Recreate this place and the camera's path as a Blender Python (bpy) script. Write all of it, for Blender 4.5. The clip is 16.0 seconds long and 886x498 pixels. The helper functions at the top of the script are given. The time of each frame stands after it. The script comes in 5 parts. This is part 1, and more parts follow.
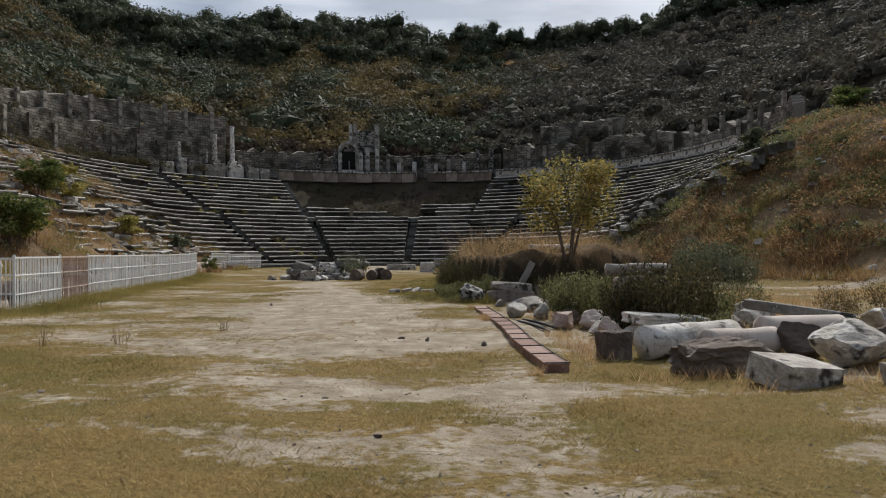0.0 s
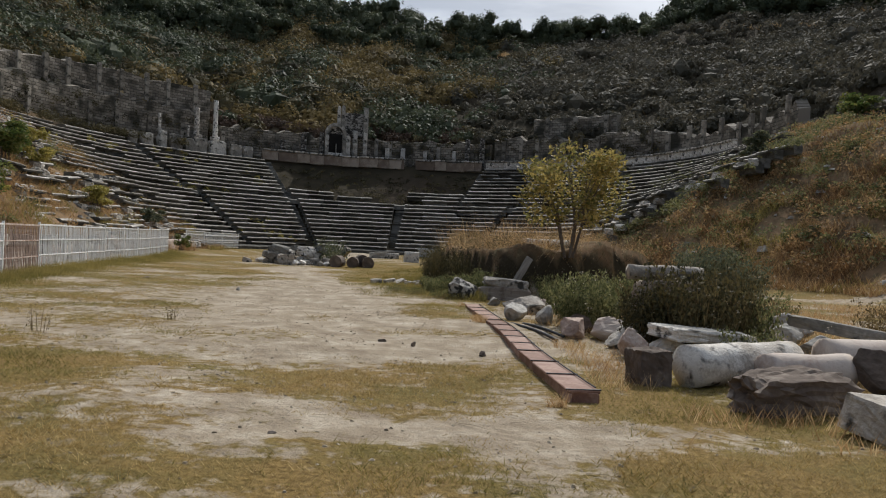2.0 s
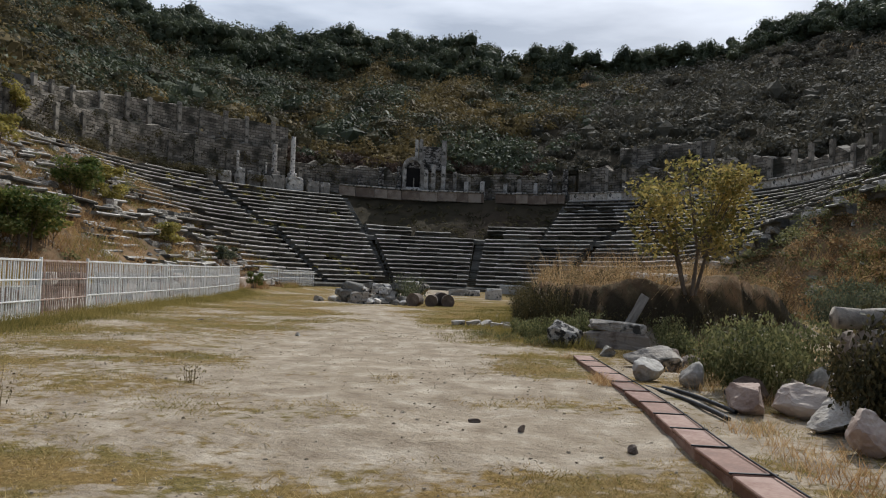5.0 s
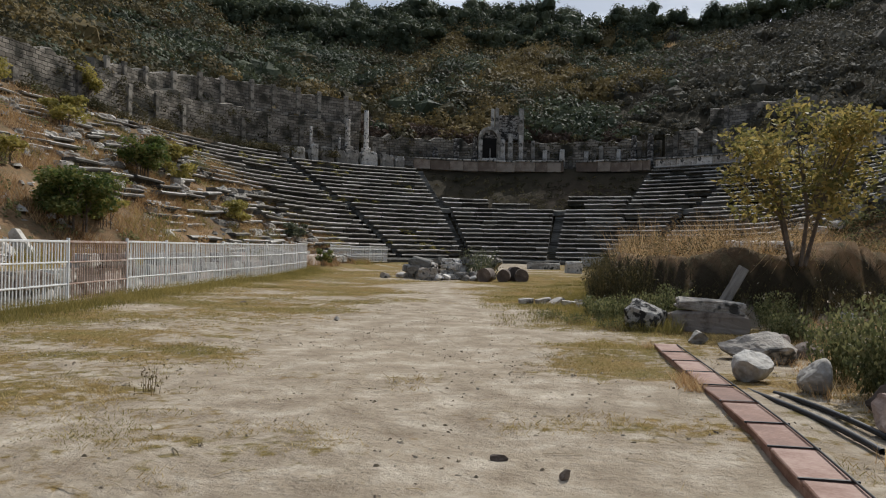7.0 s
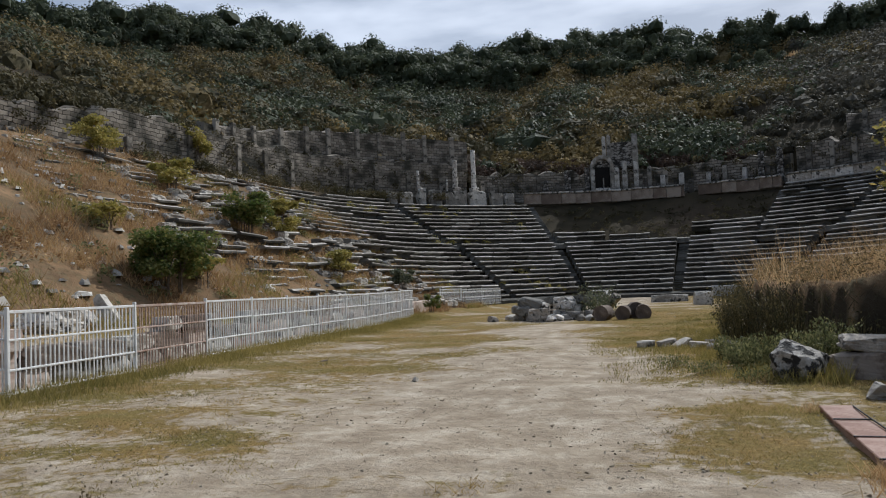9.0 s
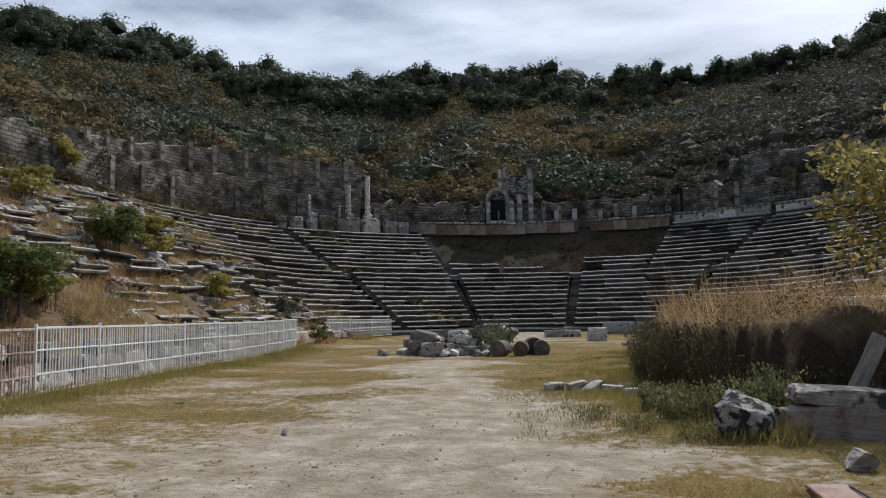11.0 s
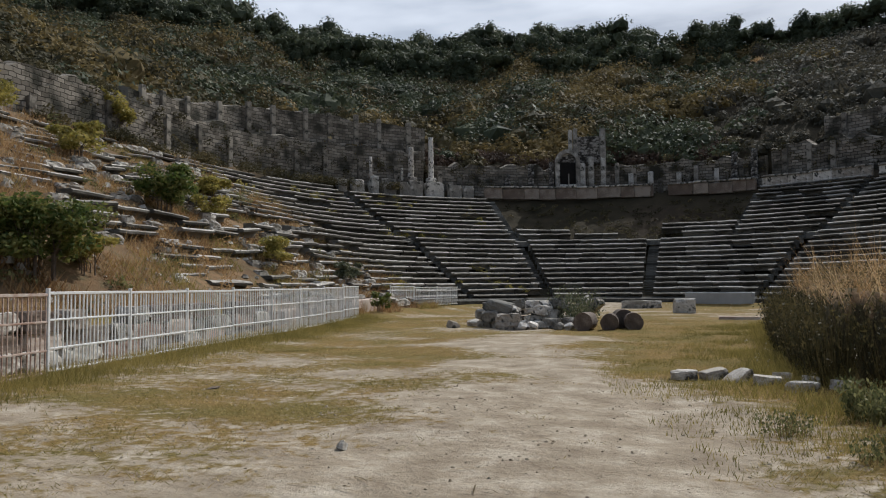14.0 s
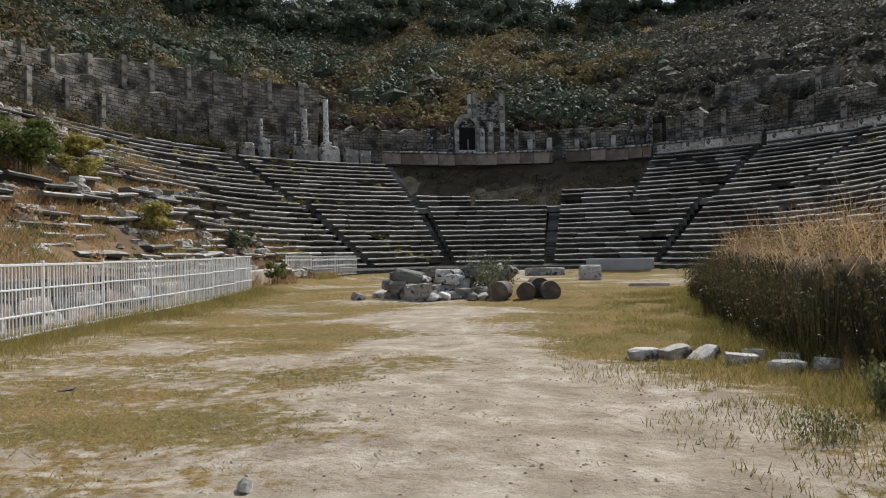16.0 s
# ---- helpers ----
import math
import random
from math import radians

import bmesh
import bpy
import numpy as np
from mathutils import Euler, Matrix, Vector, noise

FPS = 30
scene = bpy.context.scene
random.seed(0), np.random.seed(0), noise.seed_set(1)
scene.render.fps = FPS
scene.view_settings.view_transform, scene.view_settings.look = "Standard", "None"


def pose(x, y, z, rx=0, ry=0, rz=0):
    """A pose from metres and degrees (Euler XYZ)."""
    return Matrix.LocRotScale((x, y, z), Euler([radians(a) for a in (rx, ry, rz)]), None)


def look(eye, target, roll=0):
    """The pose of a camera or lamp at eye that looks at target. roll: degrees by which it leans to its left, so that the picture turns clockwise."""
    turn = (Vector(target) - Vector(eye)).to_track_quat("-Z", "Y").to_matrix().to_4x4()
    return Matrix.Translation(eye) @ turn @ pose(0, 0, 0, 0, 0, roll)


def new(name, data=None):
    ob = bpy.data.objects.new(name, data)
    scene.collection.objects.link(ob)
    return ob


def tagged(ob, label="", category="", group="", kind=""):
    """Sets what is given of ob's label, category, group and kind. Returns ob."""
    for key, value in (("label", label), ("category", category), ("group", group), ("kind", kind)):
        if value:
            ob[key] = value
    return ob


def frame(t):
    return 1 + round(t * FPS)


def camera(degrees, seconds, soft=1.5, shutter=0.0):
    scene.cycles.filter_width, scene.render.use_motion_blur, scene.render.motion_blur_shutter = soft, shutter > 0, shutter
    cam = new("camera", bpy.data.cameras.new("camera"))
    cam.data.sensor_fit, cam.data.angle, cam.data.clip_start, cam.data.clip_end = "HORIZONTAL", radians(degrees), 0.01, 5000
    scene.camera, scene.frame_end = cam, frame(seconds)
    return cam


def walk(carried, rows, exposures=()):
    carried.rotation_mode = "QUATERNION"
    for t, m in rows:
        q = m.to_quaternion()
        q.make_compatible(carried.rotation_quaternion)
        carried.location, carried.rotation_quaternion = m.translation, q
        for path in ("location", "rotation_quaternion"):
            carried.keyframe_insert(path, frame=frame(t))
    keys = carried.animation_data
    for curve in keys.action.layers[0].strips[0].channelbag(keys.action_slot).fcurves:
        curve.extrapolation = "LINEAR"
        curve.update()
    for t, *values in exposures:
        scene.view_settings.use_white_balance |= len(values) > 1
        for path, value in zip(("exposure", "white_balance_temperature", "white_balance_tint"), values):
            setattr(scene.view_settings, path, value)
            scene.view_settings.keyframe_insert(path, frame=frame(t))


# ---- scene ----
cam = camera(60.7, 16.0, soft=1.1)
PATH = [
    (0, (0.443, 1.76, 1.433), (0.398, 3.76, 1.443), -0.4),
    (0.5, (0.434, 2.39, 1.453), (0.381, 4.388, 1.521), 1.1),
    (1, (0.365, 2.867, 1.423), (0.309, 4.866, 1.481), 2.0),
    (1.5, (0.308, 3.368, 1.411), (0.274, 5.368, 1.428), 1.5),
    (2, (0.239, 3.902, 1.384), (0.239, 5.902, 1.372), 2.7),
    (2.5, (0.157, 4.435, 1.348), (0.177, 6.433, 1.271), 2.9),
    (3, (0.052, 4.961, 1.361), (-0.156, 6.95, 1.341), 2.8),
    (3.5, (-0.079, 5.518, 1.352), (-0.258, 7.506, 1.461), 2.7),
    (4, (-0.176, 6.058, 1.359), (-0.376, 8.045, 1.458), 2.1),
    (4.2, (-0.212, 6.259, 1.356), (-0.401, 8.248, 1.453), 2.2),
    (6.3, (0.015, 8.711, 1.371), (-0.279, 10.689, 1.383), 2.5),
    (6.5, (0.03, 8.909, 1.385), (-0.283, 10.885, 1.39), 2.4),
    (7, (0.129, 9.498, 1.374), (-0.298, 11.452, 1.374), 1.1),
    (7.5, (0.163, 10.057, 1.384), (-0.334, 11.993, 1.314), 1.7),
    (8, (0.246, 10.672, 1.408), (-0.322, 12.589, 1.345), 1.6),
    (8.5, (0.227, 11.226, 1.437), (-0.475, 13.098, 1.498), -1.2),
    (9, (0.122, 11.846, 1.437), (-0.607, 13.705, 1.546), -2.4),
    (9.5, (-0.05, 12.501, 1.458), (-0.736, 14.376, 1.569), -1.8),
    (9.7, (-0.097, 12.687, 1.499), (-0.657, 14.598, 1.679), -1.6),
    (11.8, (-0.902, 14.628, 1.44), (-1.337, 16.572, 1.618), -1.0),
    (12, (-0.979, 14.804, 1.439), (-1.404, 16.75, 1.613), -0.9),
    (12.5, (-1.209, 15.329, 1.42), (-1.604, 17.285, 1.551), -0.2),
    (13, (-1.431, 15.91, 1.42), (-1.888, 17.852, 1.551), -0.6),
    (13.5, (-1.64, 16.392, 1.443), (-2.319, 18.268, 1.583), -0.7),
    (14, (-1.888, 16.845, 1.456), (-2.497, 18.747, 1.556), -0.5),
    (14.5, (-2.143, 17.337, 1.435), (-2.711, 19.254, 1.496), -1.8),
    (15, (-2.395, 17.719, 1.467), (-2.794, 19.679, 1.513), -1.7),
    (15.5, (-2.623, 18.302, 1.434), (-3.011, 20.264, 1.468), -1.8),
    (16, (-2.858, 18.736, 1.458), (-3.195, 20.707, 1.471), -1.1),
]
walk(cam, [(r[0], look(*r[1:])) for r in PATH], [(0, -0.60, 6000, 10), (2.5, -0.52, 6050, 10), (3.5, -0.55, 5900, 10), (4, -0.55, 5850, 10), (7, -0.50, 5950, 10), (8, -0.32, 5950, 10), (9, -0.55, 5700, 10), (12, -0.55, 5700, 10), (14, -0.58, 5900, 10), (15, -0.38, 5900, 10), (16, -0.25, 5850, 10)])

# ---- world and sun ----
SUN_AZ, SUN_EL = radians(20), radians(44)
world = bpy.data.worlds.new("sky")
scene.world = world
world.use_nodes = True
wn, wl = world.node_tree.nodes, world.node_tree.links
sky = wn.new("ShaderNodeTexSky")
sky.sky_type, sky.sun_disc = "NISHITA", False
sky.sun_elevation, sky.sun_rotation = SUN_EL, SUN_AZ
sky.dust_density, sky.air_density = 2.0, 1.2
wco = wn.new("ShaderNodeTexCoord")
wmap = wn.new("ShaderNodeMapping")
wmap.inputs["Scale"].default_value = (1.0, 2.2, 5.0)
wl.new(wco.outputs["Generated"], wmap.inputs["Vector"])
wnoise = wn.new("ShaderNodeTexNoise")
wnoise.inputs["Scale"].default_value, wnoise.inputs["Detail"].default_value = 2.6, 6
wl.new(wmap.outputs["Vector"], wnoise.inputs["Vector"])
wramp = wn.new("ShaderNodeValToRGB")
wramp.color_ramp.elements[0].position, wramp.color_ramp.elements[1].position = 0.36, 0.70
wramp.color_ramp.elements[0].color = (0.2, 0.2, 0.2, 1)
wl.new(wnoise.outputs["Fac"], wramp.inputs["Fac"])
wmix = wn.new("ShaderNodeMixRGB")
wdot = wn.new("ShaderNodeVectorMath")
wdot.operation = "DOT_PRODUCT"
wl.new(wco.outputs["Generated"], wdot.inputs[0])
wdot.inputs[1].default_value = (math.sin(SUN_AZ) * math.cos(SUN_EL), math.cos(SUN_AZ) * math.cos(SUN_EL), math.sin(SUN_EL))
wglow = wn.new("ShaderNodeValToRGB")
wglow.color_ramp.elements[0].position, wglow.color_ramp.elements[0].color = 0.25, (0.31, 0.36, 0.45, 1)
wglow.color_ramp.elements[1].position, wglow.color_ramp.elements[1].color = 0.88, (1.0, 1.0, 1.0, 1)
wl.new(wdot.outputs["Value"], wglow.inputs["Fac"])
wcloud = wn.new("ShaderNodeVectorMath")
wcloud.operation = "SCALE"
wcloud.inputs["Scale"].default_value = 23.0
wl.new(wglow.outputs["Color"], wcloud.inputs[0])
wl.new(wcloud.outputs["Vector"], wmix.inputs["Color2"])
wl.new(wramp.outputs["Color"], wmix.inputs["Fac"])
wl.new(sky.outputs["Color"], wmix.inputs["Color1"])
wl.new(wmix.outputs["Color"], wn["Background"].inputs["Color"])
wn["Background"].inputs["Strength"].default_value = 0.074
sun = new("sun", bpy.data.lights.new("sun", "SUN"))
sun.data.energy, sun.data.angle, sun.data.color = 5.0, radians(0.6), (1.0, 0.93, 0.82)
sun_way = Vector((math.sin(SUN_AZ) * math.cos(SUN_EL), math.cos(SUN_AZ) * math.cos(SUN_EL), math.sin(SUN_EL)))
sun.matrix_world = look(sun_way * 100, (0, 0, 0))


# ---- materials ----
def surface(name, colours, scale=1.0, rough=0.9, bump=0.4, fine=40.0, translucent=0.0, vary="", metal=0.0, bump_dist=0.02, stretch=(1, 1, 1), spots=None, cells=None):
    """A worn surface: colours mixed by coarse and fine noise; vary: 'island' or 'object' shifts the shade piece by piece, 'mass' only a little."""
    m = bpy.data.materials.new(name)
    m.use_nodes = True
    n, l = m.node_tree.nodes, m.node_tree.links
    b = n["Principled BSDF"]
    b.inputs["Roughness"].default_value, b.inputs["Metallic"].default_value = rough, metal
    b.inputs["Specular IOR Level"].default_value = 0.25
    co = n.new("ShaderNodeTexCoord")
    mp = n.new("ShaderNodeMapping")
    mp.inputs["Scale"].default_value = stretch
    l.new(co.outputs["Object"], mp.inputs["Vector"])
    big, small = n.new("ShaderNodeTexNoise"), n.new("ShaderNodeTexNoise")
    big.inputs["Scale"].default_value, big.inputs["Detail"].default_value = scale, 5
    small.inputs["Scale"].default_value, small.inputs["Detail"].default_value = fine, 3
    for t in (big, small):
        l.new(mp.outputs["Vector"], t.inputs["Vector"])
    add = n.new("ShaderNodeMath")
    add.operation = "MULTIPLY_ADD"
    l.new(small.outputs["Fac"], add.inputs[0])
    add.inputs[1].default_value = 0.35
    l.new(big.outputs["Fac"], add.inputs[2])
    drive = add.outputs[0]
    if vary:
        src = n.new("ShaderNodeObjectInfo" if vary == "object" else "ShaderNodeNewGeometry")
        out = src.outputs["Random" if vary == "object" else "Random Per Island"]
        a2 = n.new("ShaderNodeMath")
        a2.operation = "MULTIPLY_ADD"
        l.new(out, a2.inputs[0])
        a2.inputs[1].default_value = {"island": 0.45, "object": 0.38, "mass": 0.14}[vary]
        l.new(drive, a2.inputs[2])
        drive = a2.outputs[0]
    if cells:
        vo = n.new("ShaderNodeTexVoronoi")
        vo.inputs["Scale"].default_value = cells
        sq = n.new("ShaderNodeMapping")
        sq.inputs["Scale"].default_value = (1, 1, 1.7)
        l.new(co.outputs["Object"], sq.inputs["Vector"])
        l.new(sq.outputs["Vector"], vo.inputs["Vector"])
        sep = n.new("ShaderNodeSeparateColor")
        l.new(vo.outputs["Color"], sep.inputs["Color"])
        a3 = n.new("ShaderNodeMath")
        a3.operation = "MULTIPLY_ADD"
        l.new(sep.outputs["Red"], a3.inputs[0])
        a3.inputs[1].default_value = 0.7
        l.new(drive, a3.inputs[2])
        a4 = n.new("ShaderNodeMath")
        a4.operation = "MULTIPLY_ADD"
        l.new(vo.outputs["Distance"], a4.inputs[0])
        a4.inputs[1].default_value = -0.55
        l.new(a3.outputs[0], a4.inputs[2])
        drive = a4.outputs[0]
    ramp = n.new("ShaderNodeValToRGB")
    lo, hi = {"": (0.42, 0.95), "mass": (0.5, 1.0)}.get(vary, (0.45, 1.15))
    k = len(colours)
    for i, c in enumerate(colours):
        p = lo + (hi - lo) * i / max(1, k - 1)
        p = min(p, 1.0)
        if i == 0:
            e = ramp.color_ramp.elements[0]
            e.position = p
        elif i == k - 1:
            e = ramp.color_ramp.elements[-1]
            e.position = p
        else:
            e = ramp.color_ramp.elements.new(p)
        e.color = (*c, 1)
    l.new(drive, ramp.inputs["Fac"])
    col = ramp.outputs["Color"]
    if spots:
        sp = n.new("ShaderNodeTexNoise")
        sp.inputs["Scale"].default_value, sp.inputs["Detail"].default_value = spots[1], 6
        l.new(co.outputs["Object"], sp.inputs["Vector"])
        sr = n.new("ShaderNodeValToRGB")
        sr.color_ramp.elements[0].position, sr.color_ramp.elements[1].position = spots[2], spots[2] + 0.08
        l.new(sp.outputs["Fac"], sr.inputs["Fac"])
        mx = n.new("ShaderNodeMixRGB")
        mx.inputs["Color2"].default_value = (*spots[0], 1)
        l.new(sr.outputs["Color"], mx.inputs["Fac"])
        l.new(col, mx.inputs["Color1"])
        col = mx.outputs["Color"]
    l.new(col, b.inputs["Base Color"])
    if bump:
        bp = n.new("ShaderNodeBump")
        bp.inputs["Strength"].default_value, bp.inputs["Distance"].default_value = bump, bump_dist
        l.new(drive if cells else add.outputs[0], bp.inputs["Height"])
        l.new(bp.outputs["Normal"], b.inputs["Normal"])
    if translucent:
        tr = n.new("ShaderNodeBsdfTranslucent")
        l.new(col, tr.inputs["Color"])
        ms = n.new("ShaderNodeMixShader")
        ms.inputs["Fac"].default_value = translucent
        l.new(b.outputs["BSDF"], ms.inputs[1])
        l.new(tr.outputs["BSDF"], ms.inputs[2])
        l.new(ms.outputs["Shader"], n["Material Output"].inputs["Surface"])
    return m


MARBLE = surface("weathered marble", [(0.17, 0.145, 0.115), (0.42, 0.375, 0.315), (0.70, 0.655, 0.585)], 3.2, 0.85, 1.0, 30, vary="object", bump_dist=0.04, spots=((0.07, 0.065, 0.055), 3.8, 0.55))
SPOTTED = surface("white marble with black lichen", [(0.2, 0.185, 0.16), (0.42, 0.39, 0.34), (0.66, 0.63, 0.57)], 4.2, 0.85, 1.0, 34, bump_dist=0.06, spots=((0.035, 0.033, 0.03), 8.0, 0.47))
SEAT = surface("grey seat stone", [(0.095, 0.086, 0.07), (0.29, 0.265, 0.225), (0.56, 0.525, 0.465)], 1.8, 0.9, 0.8, 14, vary="object", bump_dist=0.04, spots=((0.05, 0.05, 0.04), 2.2, 0.57))
RUBBLE = surface("rubble masonry", [(0.032, 0.03, 0.026), (0.12, 0.108, 0.092), (0.36, 0.335, 0.295)], 0.5, 0.95, 0.8, 6, bump_dist=0.06, spots=((0.032, 0.033, 0.024), 0.45, 0.54), cells=3.6)
# dark grey stone; on seat risers it puts in the shade under the lip
DARKSTONE = surface("dark grey stone with seat riser shade", [(0.035, 0.034, 0.028), (0.085, 0.08, 0.068), (0.20, 0.19, 0.165)], 2.4, 0.95, 0.7, 16, vary="object", bump_dist=0.04)
PINK = surface("pinkish limestone", [(0.20, 0.13, 0.10), (0.42, 0.32, 0.26), (0.55, 0.47, 0.40)], 2.0, 0.85, 0.6, 25, vary="object")
BROWNROCK = surface("brown rock", [(0.06, 0.045, 0.035), (0.15, 0.115, 0.09), (0.30, 0.25, 0.2)], 3.0, 0.9, 0.8, 18, vary="object")
EARTH = surface("bare earth", [(0.07, 0.05, 0.035), (0.15, 0.11, 0.075), (0.25, 0.19, 0.13)], 1.2, 1.0, 0.9, 12, bump_dist=0.06)
WALLSTONE = surface("grey brown wall stone", [(0.06, 0.054, 0.044), (0.16, 0.142, 0.115), (0.34, 0.305, 0.25)], 1.6, 0.95, 0.8, 9, vary="object", bump_dist=0.05, spots=((0.04, 0.038, 0.03), 1.4, 0.55))
PARAPET = surface("brown parapet stone", [(0.08, 0.06, 0.045), (0.19, 0.145, 0.11), (0.36, 0.30, 0.24)], 0.9, 0.9, 0.6, 12, vary="object", bump_dist=0.04, spots=((0.05, 0.045, 0.035), 1.2, 0.58))
WHITE = surface("white painted steel", [(0.62, 0.62, 0.6), (0.78, 0.78, 0.76), (0.82, 0.82, 0.8)], 3.0, 0.5, 0.1, 60, spots=((0.30, 0.17, 0.09), 9.0, 0.70))
RUSTFENCE = surface("rusty whitewashed steel", [(0.24, 0.13, 0.085), (0.42, 0.31, 0.25), (0.6, 0.55, 0.5)], 4.0, 0.8, 0.3, 60)
TILE = surface("red brown slab", [(0.11, 0.052, 0.034), (0.22, 0.115, 0.078), (0.33, 0.21, 0.16)], 2.6, 0.7, 0.6, 30, vary="object", spots=((0.40, 0.32, 0.255), 3.0, 0.62))
PIPE = surface("black plastic pipe", [(0.015, 0.015, 0.016), (0.03, 0.03, 0.032)], 5, 0.45, 0.05, 50)
WOOD = surface("weathered grey wood", [(0.13, 0.11, 0.09), (0.26, 0.23, 0.19), (0.36, 0.33, 0.28)], 2.0, 0.9, 0.6, 20, stretch=(8, 8, 1))
BARK = surface("tree bark", [(0.09, 0.07, 0.055), (0.2, 0.165, 0.13)], 6.0, 0.95, 0.8, 30)
CONCRETE = surface("pale concrete", [(0.30, 0.30, 0.29), (0.42, 0.42, 0.41), (0.5, 0.5, 0.48)], 1.0, 0.9, 0.3, 20)
# near black, the shade of the doorway's depth put into colour
DOORSHADE = surface("doorway opening shade", [(0.008, 0.007, 0.006), (0.018, 0.016, 0.014)], 2.0, 0.95, 0.4, 20)
LEAF_TREE = surface("yellowing leaves", [(0.08, 0.085, 0.028), (0.2, 0.185, 0.06), (0.40, 0.31, 0.10)], 0.9, 0.6, 0, 6, 0.5, "island")
LEAF_BUSH = surface("green bush leaves", [(0.035, 0.06, 0.015), (0.09, 0.13, 0.03), (0.2, 0.2, 0.06)], 0.9, 0.6, 0, 6, 0.4, "island")
LEAF_YELLOW = surface("yellow bush leaves", [(0.13, 0.12, 0.03), (0.27, 0.24, 0.06), (0.4, 0.33, 0.09)], 0.9, 0.6, 0, 6, 0.45, "island")
LEAF_OAK = surface("dark evergreen leaves", [(0.032, 0.043, 0.023), (0.082, 0.098, 0.052), (0.15, 0.16, 0.085)], 0.22, 0.7, 0, 1.5, 0.25, "mass")
LEAF_SHRUB = surface("hillside shrub leaves", [(0.03, 0.029, 0.013), (0.082, 0.072, 0.034), (0.19, 0.15, 0.07)], 0.28, 0.8, 0, 1.5, 0.25, "mass")
LEAF_RED = surface("russet shrub leaves", [(0.045, 0.032, 0.022), (0.09, 0.06, 0.042), (0.16, 0.108, 0.072)], 0.3, 0.8, 0, 1.5, 0.3, "mass")
STALK = surface("dry brown weed", [(0.05, 0.04, 0.02), (0.13, 0.095, 0.045), (0.26, 0.19, 0.09)], 0.9, 0.8, 0, 6, 0.35, "island")
WEED = surface("green weed leaves", [(0.045, 0.055, 0.02), (0.11, 0.12, 0.05), (0.24, 0.23, 0.10)], 0.9, 0.7, 0, 6, 0.4, "island")
WEED_BLUE = surface("blue green weed", [(0.05, 0.06, 0.035), (0.10, 0.115, 0.07), (0.19, 0.19, 0.11)], 0.9, 0.7, 0, 6, 0.35, "island")
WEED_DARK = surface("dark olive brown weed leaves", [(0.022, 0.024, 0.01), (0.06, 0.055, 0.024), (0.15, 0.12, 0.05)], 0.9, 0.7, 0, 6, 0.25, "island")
STRAW = surface("dry straw grass", [(0.22, 0.12, 0.05), (0.42, 0.26, 0.12), (0.60, 0.44, 0.24)], 0.5, 0.8, 0, 6, 0.45, "island")
RUSSET = surface("russet dry grass", [(0.14, 0.075, 0.033), (0.30, 0.175, 0.078), (0.48, 0.33, 0.16)], 0.35, 0.8, 0, 5, 0.35, "island")
SHORT = surface("short dry grass", [(0.19, 0.125, 0.038), (0.38, 0.265, 0.09), (0.55, 0.42, 0.19)], 0.45, 0.8, 0, 6, 0.35, "island")
GREENGRASS = surface("green grass", [(0.085, 0.085, 0.022), (0.20, 0.175, 0.05), (0.38, 0.30, 0.10)], 0.45, 0.8, 0, 6, 0.4, "island")
PLUME = surface("pale seed plume", [(0.34, 0.29, 0.21), (0.52, 0.47, 0.38)], 3, 0.9, 0, 20, 0.4, "island")


def coursed_masonry():
    """Rubble laid in rough courses, by the wall's own length and height."""
    m = bpy.data.materials.new("coursed rubble masonry")
    m.use_nodes = True
    n, l = m.node_tree.nodes, m.node_tree.links
    b = n["Principled BSDF"]
    b.inputs["Roughness"].default_value = 0.95
    b.inputs["Specular IOR Level"].default_value = 0.15
    uv = n.new("ShaderNodeUVMap")
    uv.uv_map = "courses"
    warp = n.new("ShaderNodeTexNoise")
    warp.inputs["Scale"].default_value, warp.inputs["Detail"].default_value = 1.6, 4
    l.new(uv.outputs["UV"], warp.inputs["Vector"])
    mx = n.new("ShaderNodeMixRGB")
    mx.inputs["Fac"].default_value = 0.2
    l.new(uv.outputs["UV"], mx.inputs["Color1"])
    l.new(warp.outputs["Color"], mx.inputs["Color2"])
    br = n.new("ShaderNodeTexBrick")
    l.new(mx.outputs["Color"], br.inputs["Vector"])
    for key, value in (("Scale", 1.0), ("Brick Width", 0.46), ("Row Height", 0.21), ("Mortar Size", 0.025), ("Mortar Smooth", 0.9), ("Bias", -0.1)):
        br.inputs[key].default_value = value
    br.inputs["Color1"].default_value = (0.36, 0.32, 0.26, 1)
    br.inputs["Color2"].default_value = (0.14, 0.12, 0.095, 1)
    br.inputs["Mortar"].default_value = (0.075, 0.068, 0.057, 1)
    stain = n.new("ShaderNodeTexNoise")
    stain.inputs["Scale"].default_value, stain.inputs["Detail"].default_value = 0.55, 7
    l.new(uv.outputs["UV"], stain.inputs["Vector"])
    sr = n.new("ShaderNodeValToRGB")
    sr.color_ramp.elements[0].position, sr.color_ramp.elements[1].position = 0.46, 0.62
    l.new(stain.outputs["Fac"], sr.inputs["Fac"])
    m2 = n.new("ShaderNodeMixRGB")
    m2.inputs["Color2"].default_value = (0.055, 0.052, 0.04, 1)
    l.new(sr.outputs["Color"], m2.inputs["Fac"])
    l.new(br.outputs["Color"], m2.inputs["Color1"])
    l.new(m2.outputs["Color"], b.inputs["Base Color"])
    bp = n.new("ShaderNodeBump")
    bp.invert = True
    bp.inputs["Strength"].default_value, bp.inputs["Distance"].default_value = 1.0, 0.06
    l.new(br.outputs["Fac"], bp.inputs["Height"])
    l.new(bp.outputs["Normal"], b.inputs["Normal"])
    return m


